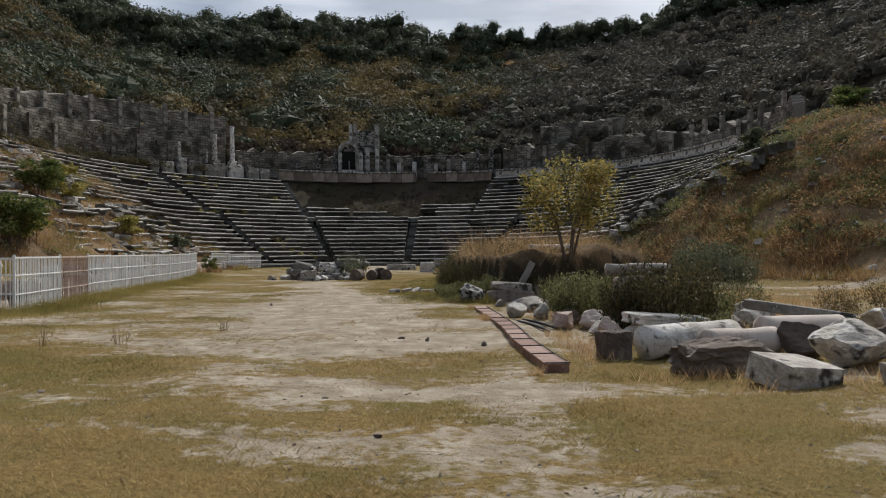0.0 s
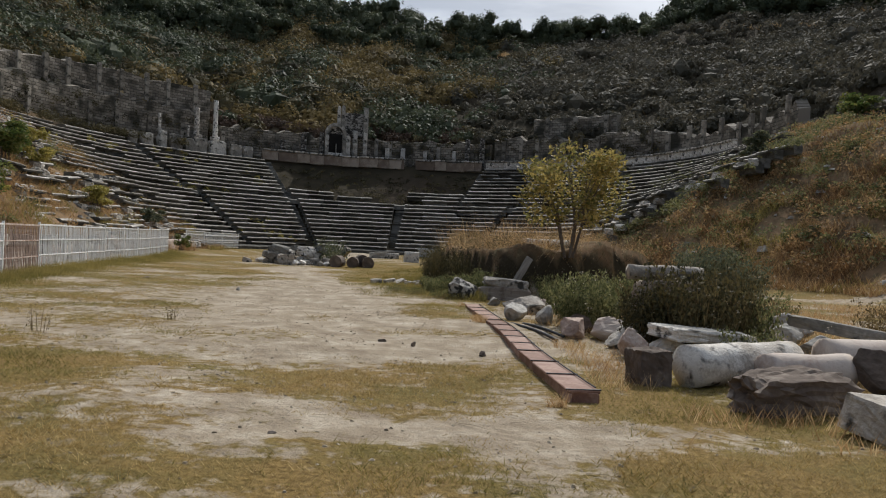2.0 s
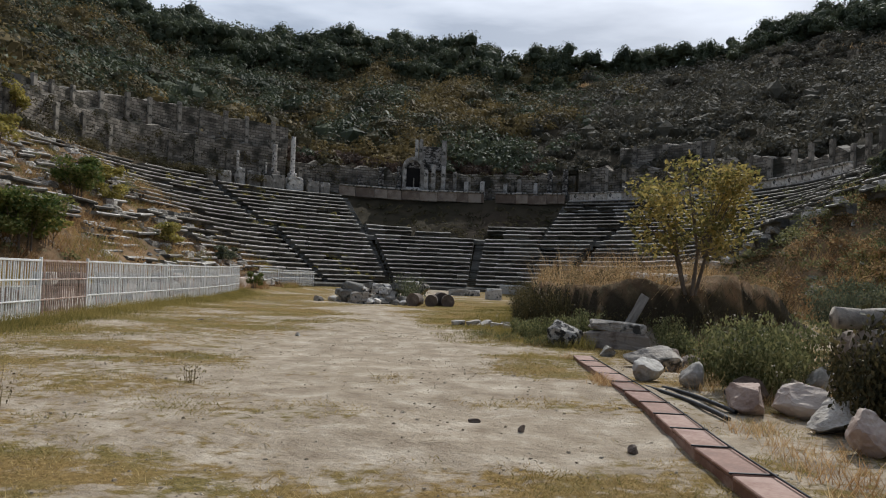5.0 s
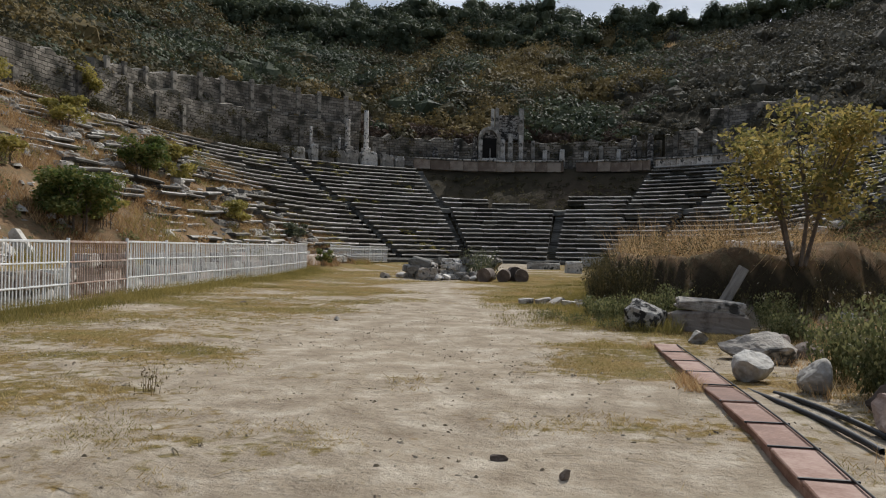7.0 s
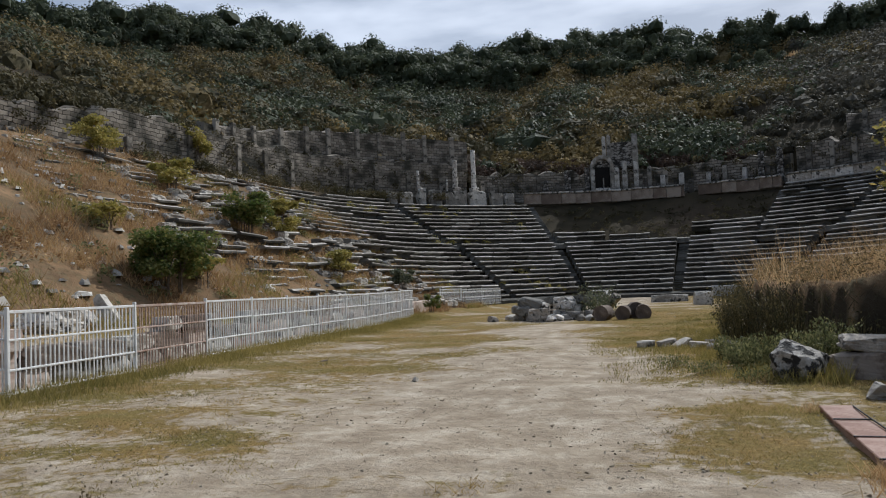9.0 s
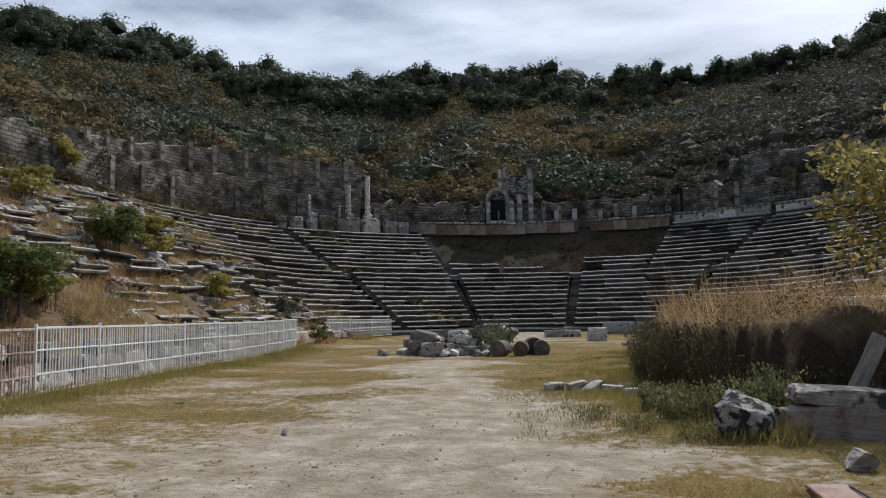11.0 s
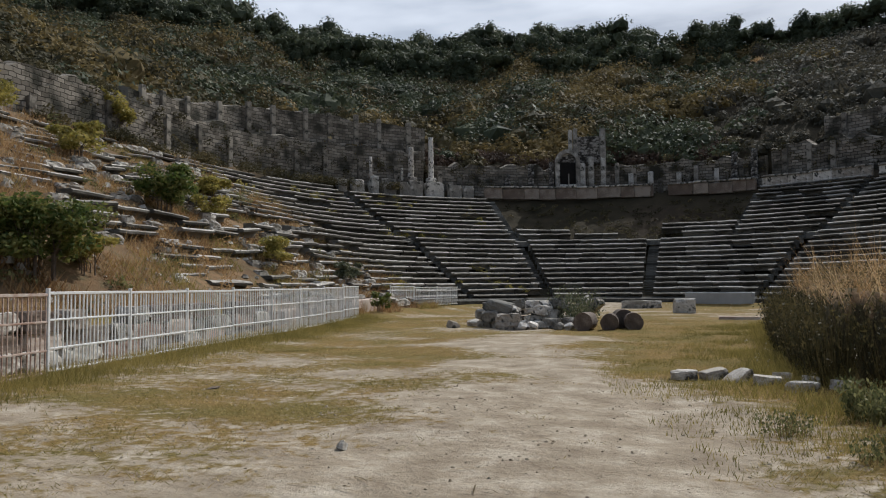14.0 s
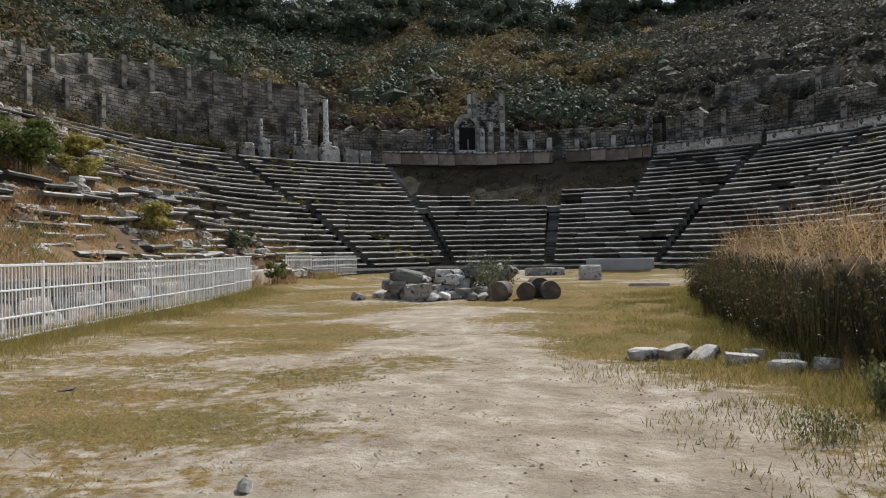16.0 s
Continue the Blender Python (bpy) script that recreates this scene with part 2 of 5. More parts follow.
COURSED = coursed_masonry()


def ground_material():
    """Sandy dirt, turf and scree, laid out by three fields stored on the sheet."""
    m = bpy.data.materials.new("sandy ground")
    m.use_nodes = True
    n, l = m.node_tree.nodes, m.node_tree.links
    b = n["Principled BSDF"]
    b.inputs["Roughness"].default_value = 1.0
    b.inputs["Specular IOR Level"].default_value = 0.1
    co = n.new("ShaderNodeTexCoord")

    def tex(scale, detail=6):
        t = n.new("ShaderNodeTexNoise")
        t.inputs["Scale"].default_value, t.inputs["Detail"].default_value, t.inputs["Roughness"].default_value = scale, detail, 0.65
        l.new(co.outputs["Object"], t.inputs["Vector"])
        return t.outputs["Fac"]

    def ramp(fac, stops):
        r = n.new("ShaderNodeValToRGB")
        for i, (p, c) in enumerate(stops):
            e = r.color_ramp.elements[i] if i < 2 else r.color_ramp.elements.new(p)
            e.position, e.color = p, (*c, 1)
        l.new(fac, r.inputs["Fac"])
        return r.outputs["Color"]

    def mix(fac, a, c):
        x = n.new("ShaderNodeMixRGB")
        l.new(fac, x.inputs["Fac"])
        l.new(a, x.inputs["Color1"])
        l.new(c, x.inputs["Color2"])
        return x.outputs["Color"]

    def field(name, blend, amount, lo, hi):
        a = n.new("ShaderNodeAttribute")
        a.attribute_name = name
        s = n.new("ShaderNodeMath")
        s.operation = "MULTIPLY_ADD"
        l.new(blend, s.inputs[0])
        s.inputs[1].default_value = amount
        l.new(a.outputs["Fac"], s.inputs[2])
        g = n.new("ShaderNodeMapRange")
        l.new(s.outputs[0], g.inputs["Value"])
        g.inputs["From Min"].default_value, g.inputs["From Max"].default_value = lo + amount / 2, hi + amount / 2
        return g.outputs["Result"]

    dirt = mix(ramp(tex(70, 3), [(0.55, (0, 0, 0)), (0.68, (1, 1, 1))]), ramp(tex(1.9, 10), [(0.28, (0.215, 0.165, 0.112)), (0.5, (0.36, 0.295, 0.212)), (0.70, (0.55, 0.475, 0.37))]), ramp(tex(9), [(0.3, (0.20, 0.165, 0.12)), (0.8, (0.5, 0.45, 0.37))]))
    turf = mix(ramp(tex(0.7), [(0.42, (0, 0, 0)), (0.6, (1, 1, 1))]), ramp(tex(24), [(0.3, (0.11, 0.07, 0.025)), (0.7, (0.33, 0.225, 0.083))]), ramp(tex(26), [(0.3, (0.075, 0.063, 0.02)), (0.7, (0.25, 0.19, 0.065))]))
    scree = mix(ramp(tex(3.2), [(0.45, (0, 0, 0)), (0.65, (1, 1, 1))]), ramp(tex(0.35), [(0.35, (0.11, 0.073, 0.042)), (0.65, (0.28, 0.18, 0.098))]), ramp(tex(7), [(0.3, (0.07, 0.06, 0.03)), (0.7, (0.22, 0.17, 0.10))]))
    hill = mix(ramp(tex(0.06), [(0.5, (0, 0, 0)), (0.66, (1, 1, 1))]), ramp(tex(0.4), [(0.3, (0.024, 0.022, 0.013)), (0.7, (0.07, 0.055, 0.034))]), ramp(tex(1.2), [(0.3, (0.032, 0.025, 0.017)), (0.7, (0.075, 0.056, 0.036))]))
    col = mix(field("turf", tex(5.5, 10), 1.7, 0.36, 0.60), dirt, turf)
    col = mix(field("scree", tex(2), 0.3, 0.3, 0.7), col, scree)
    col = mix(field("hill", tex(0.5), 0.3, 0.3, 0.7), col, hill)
    l.new(col, b.inputs["Base Color"])
    bp = n.new("ShaderNodeBump")
    bp.inputs["Strength"].default_value, bp.inputs["Distance"].default_value = 1.0, 0.05
    l.new(tex(9, 10), bp.inputs["Height"])
    l.new(bp.outputs["Normal"], b.inputs["Normal"])
    return m


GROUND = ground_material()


# ---- tools ----
def vnoise(x, y, seed=0):
    """Smooth value noise on arrays, -1 to 1."""
    xi, yi = np.floor(x).astype(np.int64), np.floor(y).astype(np.int64)
    fx, fy = x - xi, y - yi
    fx, fy = fx * fx * (3 - 2 * fx), fy * fy * (3 - 2 * fy)

    def h(a, b):
        k = (a * 374761393 + b * 668265263 + seed * 974634777) & 0x7FFFFFFF
        k = ((k ^ (k >> 13)) * 1274126177) & 0x7FFFFFFF
        return ((k ^ (k >> 16)) & 0xFFFF) / 32767.5 - 1

    return (h(xi, yi) * (1 - fx) + h(xi + 1, yi) * fx) * (1 - fy) + (h(xi, yi + 1) * (1 - fx) + h(xi + 1, yi + 1) * fx) * fy


def fbm(x, y, seed=0, octaves=4):
    return sum(vnoise(x * 2 ** i, y * 2 ** i, seed + i) * 0.5 ** i for i in range(octaves))


def smooth(a, b, x):
    t = np.clip((x - a) / (b - a), 0, 1)
    return t * t * (3 - 2 * t)


def mesh_from(name, verts, faces, material, flat=True):
    me = bpy.data.meshes.new(name)
    verts, faces = np.asarray(verts, np.float32), np.asarray(faces, np.int32)
    k = faces.shape[1]
    me.vertices.add(len(verts))
    me.vertices.foreach_set("co", verts.ravel())
    me.loops.add(faces.size)
    me.loops.foreach_set("vertex_index", faces.ravel())
    me.polygons.add(len(faces))
    me.polygons.foreach_set("loop_start", np.arange(0, faces.size, k, dtype=np.int32))
    me.polygons.foreach_set("use_smooth", np.full(len(faces), not flat))
    me.update(calc_edges=True)
    me.materials.append(material)
    return me


def part(name, bm, material, parent=None, label="", shade=False):
    me = bpy.data.meshes.new(name)
    bmesh.ops.recalc_face_normals(bm, faces=bm.faces)
    for f in bm.faces:
        f.smooth = shade
    bm.to_mesh(me)
    bm.free()
    me.materials.append(material)
    ob = new(name, me)
    ob.parent = parent
    if label:
        ob["label"] = label
    return ob


def thing(name, m, label, category, group="", kind=""):
    ob = new(name)
    ob.matrix_world = m
    return tagged(ob, label, category, group, kind)


def box(bm, size, at=(0, 0, 0), turn=None, bevel=0.0):
    m = Matrix.Translation(at) @ (turn.to_4x4() if turn else Matrix()) @ Matrix.Diagonal((*size, 1))
    vs = bmesh.ops.create_cube(bm, size=1, matrix=m)["verts"]
    if bevel:
        es = list({e for v in vs for e in v.link_edges})
        bmesh.ops.bevel(bm, geom=es, offset=bevel, segments=1, affect="EDGES")


def rough_up(bm, amount, scale, seed):
    off = Vector((seed * 7.31, seed * 3.17, seed * 5.77))
    for v in bm.verts:
        v.co += noise.noise_vector(v.co * scale + off) * amount + noise.noise_vector(v.co * scale * 3.1 + off) * amount * 0.4


def chip(bm, rnd, cuts, near, far):
    """Shave flat facets off a solid that fills about a unit ball."""
    for _ in range(cuts):
        d = Vector((rnd.uniform(-1, 1), rnd.uniform(-1, 1), rnd.uniform(-0.35, 1))).normalized()
        lim = rnd.uniform(near, far)
        for v in bm.verts:
            k = v.co.dot(d)
            if k > lim:
                v.co -= d * (k - lim) * 0.97


def boulder(seed, size, cuts=7, detail=4):
    """A broken stone: a ball cut by planes and roughened, its base at z = 0."""
    rnd = random.Random(seed)
    bm = bmesh.new()
    bmesh.ops.create_icosphere(bm, subdivisions=detail, radius=0.62)
    chip(bm, rnd, cuts + 5, 0.24, 0.46)
    rough_up(bm, 0.034, 3.4, seed)
    rough_up(bm, 0.020, 10.0, seed + 1)
    lo = [min(v.co[i] for v in bm.verts) for i in range(3)]
    hi = [max(v.co[i] for v in bm.verts) for i in range(3)]
    for v in bm.verts:
        v.co = Vector([((v.co[i] - lo[i]) / (hi[i] - lo[i]) - (0.5 if i < 2 else 0.0)) * size[i] for i in range(3)])
    return bm


def cut_block(seed, size, wear=0.05, cuts=9, chips=7):
    """A squared stone block with worn edges and broken corners, its base at z = 0."""
    rnd = random.Random(seed)
    bm = bmesh.new()
    bmesh.ops.create_cube(bm, size=1)
    bmesh.ops.subdivide_edges(bm, edges=bm.edges[:], cuts=cuts, use_grid_fill=True)
    for v in bm.verts:
        c = v.co * 2
        n = sum(abs(k) ** 26 for k in c) ** (1 / 26)
        v.co = Vector([c[i] / max(n, 1e-6) * max(abs(k) for k in c) * 0.5 for i in range(3)])
    chip(bm, rnd, chips, 0.54, 0.74)
    rough_up(bm, wear * 0.6, 2.6, seed)
    rough_up(bm, wear * 0.4, 8.0, seed + 1)
    for v in bm.verts:
        v.co = Vector([v.co[i] * size[i] for i in range(3)])
        v.co.z += size[2] / 2
    return bm


def drum(seed, radius, length, wear=0.03, sides=22):
    """A fallen column shaft, lying along x, its lowest line at z = 0."""
    bm = bmesh.new()
    rings = 9
    rows = []
    for i in range(rings):
        x = (i / (rings - 1) - 0.5) * length
        rows.append([bm.verts.new((x, radius * math.cos(2 * math.pi * j / sides), radius * math.sin(2 * math.pi * j / sides) + radius)) for j in range(sides)])
    for i in range(rings - 1):
        for j in range(sides):
            bm.faces.new((rows[i][j], rows[i][(j + 1) % sides], rows[i + 1][(j + 1) % sides], rows[i + 1][j]))
    for r, x in ((rows[0], -0.5), (rows[-1], 0.5)):
        c = bm.verts.new((x * length, 0, radius))
        for j in range(sides):
            bm.faces.new((r[j], r[(j + 1) % sides], c))
    rough_up(bm, wear, 3.0, seed)
    return bm


def leaf_cloud(rng, points, size, flat=0.3):
    """Small leaves, four corners each, turned every way."""
    k = len(points)
    a = rng.normal(size=(k, 3))
    a[:, 2] *= flat + 0.4
    a /= np.linalg.norm(a, axis=1)[:, None]
    b = np.cross(a, rng.normal(size=(k, 3)))
    b /= np.linalg.norm(b, axis=1)[:, None] + 1e-9
    s = np.broadcast_to(np.asarray(size), (k,)) * rng.uniform(0.6, 1.3, k)
    a, b = a * s[:, None], b * s[:, None] * 0.55
    v = np.stack([points - a, points + b * 0.9, points + a, points - b * 0.9], 1).reshape(-1, 3)
    return v, np.arange(4 * k).reshape(-1, 4)


def blades(rng, roots, height, width, lean=0.35):
    """Grass blades, three corners each."""
    k = len(roots)
    h = np.broadcast_to(np.asarray(height, float), (k,)) * rng.uniform(0.45, 1.25, k)
    a = rng.uniform(0, 2 * np.pi, k)
    side = np.stack([np.cos(a), np.sin(a), np.zeros(k)], 1) * (np.broadcast_to(width, (k,)) / 2)[:, None]
    b = rng.uniform(0, 2 * np.pi, k)
    tip = np.stack([np.cos(b) * lean, np.sin(b) * lean, np.ones(k)], 1) * h[:, None] * rng.uniform(0.5, 1.0, (k, 1)) ** np.array([0, 0, 0.3])
    v = np.stack([roots - side, roots + side, roots + tip], 1).reshape(-1, 3)
    return v, np.arange(3 * k).reshape(-1, 3)


def stuff(name, vf, material, label, category, kind="stuff"):
    return tagged(new(name, mesh_from(name, *vf, material)), label, category, kind=kind)


# ---- the lie of the land ----
CX, CY = -5.0, 60.0
R_IN, R_DIAZ, R_TOP, R_WALL = 11.6, 18.5, 26.6, 29.0
FENCE = [(-10.75, 20.5), (-11.4, 23.9), (-12.05, 26.9), (-12.5, 29.4), (-13.0, 31.9), (-13.4, 34.4), (-13.7, 36.9), (-14.1, 39.4), (-14.55, 42.0), (-15.0, 44.6), (-15.45, 47.1)]


def radius_angle(x, y):
    dx, dy = x - CX, y - CY
    r = np.where(dy > 0, np.hypot(dx, dy), np.abs(dx))
    ang = np.degrees(np.arctan2(dx, np.maximum(dy, 1e-9)))
    return r, np.where(dy > 0, ang, np.sign(dx) * 90)


def inner_edge(x, y):
    left = np.interp(y, [-40, 15, 27, 47, 60], [9.0, 9.8, 10.3, 11.4, R_IN])
    right = np.interp(y, [-40, 20, 33, 37, 41, 46, 60], [30, 26, 21, 18, 15, 11.8, R_IN])
    return np.where(x < CX, left, right)


def hill_height(x, y):
    r, ang = radius_angle(x, y)
    edge = inner_edge(x, y)
    slope = 0.3 + 0.59 * (r - edge)
    top = np.where(ang < -35, 10.2, np.where(ang > 20, 9.9 - 2.0 * smooth(52, 38, y), 9.6))
    slope = slope + 0.25 * smooth(-84, -89.9, ang) * smooth(12, 14, r)
    slope = slope - 0.3 * smooth(-100, -80, ang) * np.maximum(smooth(85, 65, ang), smooth(40, 45, y) * (x > CX))
    z = np.minimum(slope, top)
    crest = np.interp(ang, [-90, -66, -58, -45, -39, -31, -22, -16, -8, -1, 5, 13, 19, 25, 28, 33, 37, 42, 46, 60, 90], [46, 44.5, 48.5, 49.5, 46.5, 45, 45.4, 48.6, 47.6, 45.3, 45.2, 44.2, 45, 45, 47.6, 49, 48.6, 47, 45.5, 45, 44])
    climb = np.clip((r - 31.0) / 77.0, 0, None)
    back = 13.2 + (crest - 13.2) * np.where(climb < 1, climb, np.maximum(1 - 0.12 * (climb - 1), 0)) ** 0.96
    back = back + (1.5 * fbm(x / 22, y / 22, 5) * smooth(30, 50, r) + 0.5 * fbm(x / 6, y / 6, 9) * smooth(30, 40, r)) * smooth(112, 96, r)
    back = np.where(r > 200, np.minimum(back, crest - 0.05 * (r - 130)), back)
    back = np.maximum(back, -2)
    open_side = smooth(58, 78, ang)
    back = back - 3.0 * open_side * smooth(45, 29, r)
    behind = smooth(0, 1, (r - R_WALL + 0.2) / (2.2 + 9.0 * open_side))
    z = np.where(r > edge + 0.0, z * (1 - behind) + back * behind, 0)
    wall_r = np.abs(np.interp(y, [p[1] for p in FENCE], [p[0] for p in FENCE]) - CX) + 1.25
    terrace = 0.85 * smooth(0, 0.5, r - wall_r - 0.15) * smooth(15, 17, y) * smooth(51, 48.5, y)
    z = np.where((x < CX) & (y < 52) & (r < 18), np.maximum(np.where(r < edge, 0.0, z), terrace), z)
    fade = smooth(-45, 5, y)
    return np.where(r < edge, np.maximum(0.3 * smooth(-2.2, 0, r - edge), np.where((x < CX) & (y < 52), terrace, 0)) * fade, z * fade)


def mound_height(x, y):
    """The overgrown bank beside the path."""
    left = np.interp(y, [24.2, 26.5, 29.5, 36, 46], [2.2, 0.75, -0.2, 0.2, 1.0])
    front = np.interp(x, [-1, 0.1, 1.3, 4.2, 8, 11], [30.5, 26.9, 25.0, 26.0, 30.5, 36])
    right = np.interp(y, [24, 30, 46], [6.5, 9.0, 7.0])
    a = smooth(0, 0.55, x - left) * smooth(0, 0.5, y - front) * smooth(0, 2.0, right - x) * smooth(0, 5, 46.5 - y)
    return a * (1.34 + 0.26 * fbm(x / 1.7, y / 1.7, 21))


def land(x, y):
    near = smooth(60, 20, np.hypot(x, y - 20))
    bumps = 0.035 * fbm(x / 2.5, y / 2.5, 40) + 0.02 * fbm(x / 0.7, y / 0.7, 44, 3)
    return hill_height(x, y) + mound_height(x, y) + bumps * (0.4 + 0.6 * near) + smooth(1.5, 8, inner_dist(x, y)) * 0.25 * fbm(x / 3, y / 3, 50)


def inner_dist(x, y):
    return radius_angle(x, y)[0] - inner_edge(x, y)


def land_at(x, y):
    return float(land(np.array([float(x)]), np.array([float(y)]))[0])


def turf_field(x, y):
    xp = np.interp(y, [-5, 3, 9, 14, 20, 26, 32, 40, 50, 60], [0.8, 0.8, -0.2, -1.4, -1.9, -3.2, -5.0, -6.8, -9.0, -8.0])
    w = np.interp(y, [-5, 6, 10, 14, 20, 26, 32, 40, 50, 60], [0.9, 1.0, 2.0, 3.2, 3.2, 2.4, 1.4, 1.3, 1.6, 2.5])
    bare = np.exp(-((x - xp) / w) ** 2 * 0.8) * np.interp(y, [0, 8, 13], [0.05, 0.2, 1.0])
    by_kerb = np.exp(-((x - np.interp(y, [8, 16, 21], [1.0, 0.9, 0.2])) / 0.8) ** 2) * smooth(6, 9, y) * smooth(16.8, 14.8, y) * 0.8
    gravel = np.exp(-(((x - 5.0) / 2.0) ** 2 + ((y - 7.2) / 1.6) ** 2))
    ground = np.interp(y, [0, 10, 13, 19, 31, 40], [0.98, 0.96, 0.80, 0.58, 0.60, 0.70]) - 0.30 * smooth(-0.2, 1.4, x) * smooth(12.5, 9.5, y)
    f = ground - 0.55 * np.maximum(np.maximum(bare, by_kerb), gravel) + np.interp(y, [8, 14], [0.52, 0.36]) * fbm(x / 2.4, y / 1.2, 60, 6)
    f = f + 0.36 * np.exp(-((x - 0.1) / 0.8) ** 2 - ((y - 18.6) / 0.9) ** 2) + 0.4 * np.exp(-((x - 0.1) / 1.1) ** 2 - ((y - 20.9) / 0.8) ** 2) + 0.3 * np.exp(-((x + 1.3) / 0.7) ** 2 - ((y - 11.6) / 0.4) ** 2)
    f = f + 0.32 * np.exp(-((x - 0.3) / 1.7) ** 2 - ((y - 26.0) / 2.6) ** 2)
    f = f + 0.45 * np.exp(-((x + 1.4) / 1.7) ** 2) * smooth(26, 30, y) * smooth(50, 44, y)
    return np.clip(f, 0, 1)


def steps(*spans):
    out = [spans[0][0]]
    for a, b, d in spans:
        k = max(1, round((b - a) / d))
        out += [a + (b - a) * (i + 1) / k for i in range(k)]
    return np.array(out)


def build_ground():
    xs = steps((-3000, -600, 400), (-600, -160, 40), (-160, -60, 5), (-60, -18, 1.0), (-18, 8, 0.2), (8, 60, 1.0), (60, 160, 5), (160, 600, 40), (600, 3000, 400))
    ys = steps((-3000, -600, 400), (-600, -60, 60), (-60, -4, 4), (-4, 34, 0.2), (34, 100, 0.8), (100, 220, 4), (220, 600, 40), (600, 3000, 400))
    gx, gy = np.meshgrid(xs, ys)
    x, y = gx.ravel(), gy.ravel()
    z = land(x, y)
    nx, ny = len(xs), len(ys)
    i = (np.arange(ny - 1)[:, None] * nx + np.arange(nx - 1)[None]).ravel()
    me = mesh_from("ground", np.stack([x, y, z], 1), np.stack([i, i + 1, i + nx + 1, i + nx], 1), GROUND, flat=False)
    d = inner_dist(x, y)
    r = radius_angle(x, y)[0]
    # hill also covers the bank's sides, putting their shade in as darker earth
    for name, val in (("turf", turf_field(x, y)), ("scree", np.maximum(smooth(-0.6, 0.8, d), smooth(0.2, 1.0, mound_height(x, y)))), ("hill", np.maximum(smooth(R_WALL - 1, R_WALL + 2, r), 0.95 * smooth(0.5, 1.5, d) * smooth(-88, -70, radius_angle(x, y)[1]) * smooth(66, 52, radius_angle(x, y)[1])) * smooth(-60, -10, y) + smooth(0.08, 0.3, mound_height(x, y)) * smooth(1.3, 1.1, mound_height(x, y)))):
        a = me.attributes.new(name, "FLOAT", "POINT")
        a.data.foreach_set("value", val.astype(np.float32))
    tagged(new("ground", me), "sandy ground with patches of dry grass, rising to a scrubby hillside", "ground", kind="structure")


build_ground()


# ---- seating, wall and parapet of the cavea ----
def around(r, deg, z=0.0):
    """A place on the horseshoe; past 90 degrees it runs along the straight wings (metres beyond, at 2.2 m for 1 degree of 30)."""
    if abs(deg) <= 90:
        a = radians(deg)
        return Vector((CX + r * math.sin(a), CY + r * math.cos(a), z)), -a
    s = 1 if deg > 0 else -1
    return Vector((CX + s * r, CY - (abs(deg) - 90) * 0.45, z)), -s * math.pi / 2


def at_ring(r, deg, z, lean=(0, 0)):
    p, a = around(r, deg, z)
    return Matrix.Translation(p) @ Euler((lean[0], lean[1], a)).to_matrix().to_4x4()


def seat_mesh(seed):
    """A seat block one metre long and one high, with a projecting lip; the front faces -y."""
    bm = bmesh.new()
    prof = [(0.15, 1.0), (0.0, 0.88), (0.02, 0.70), (0.42, 0.62), (0.50, 0.0), (1.0, 0.0), (1.0, 1.0)]
    k = 4
    rows = []
    rnd = random.Random(seed)
    for i in range(k + 1):
        dy, dz = rnd.uniform(-0.04, 0.04), rnd.uniform(-0.05, 0.02)
        rows.append([bm.verts.new((i / k - 0.5, y + (dy if y < 0.5 else 0), z + (dz if z > 0.65 else 0))) for y, z in prof])
    for a, b in zip(rows, rows[1:]):
        for j in range(len(prof)):
            bm.faces.new((a[j], a[(j + 1) % 7], b[(j + 1) % 7], b[j]))
    bm.faces.new(rows[0])
    bm.faces.new(rows[-1][::-1])
    bmesh.ops.recalc_face_normals(bm, faces=bm.faces)
    # riser below the lip gets the dark stone, recess shade put into colour
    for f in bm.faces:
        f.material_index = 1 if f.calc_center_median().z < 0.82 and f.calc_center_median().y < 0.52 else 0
    me = bpy.data.meshes.new("seat_block")
    bm.to_mesh(me)
    bm.free()
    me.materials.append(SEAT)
    me.materials.append(DARKSTONE)
    return me


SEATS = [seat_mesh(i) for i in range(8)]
BLOCKS = []
for k in range(6):
    bm = cut_block(400 + k, (1, 1, 1), 0.16, 3)
    me = bpy.data.meshes.new("seat_block")
    bmesh.ops.recalc_face_normals(bm, faces=bm.faces)
    bm.to_mesh(me)
    bm.free()
    me.materials.append(SEAT)
    BLOCKS.append(me)
STAIRS = [-62.0, -30.5, 2.5, 39.0]
LOWER, UPPER = 12, 10


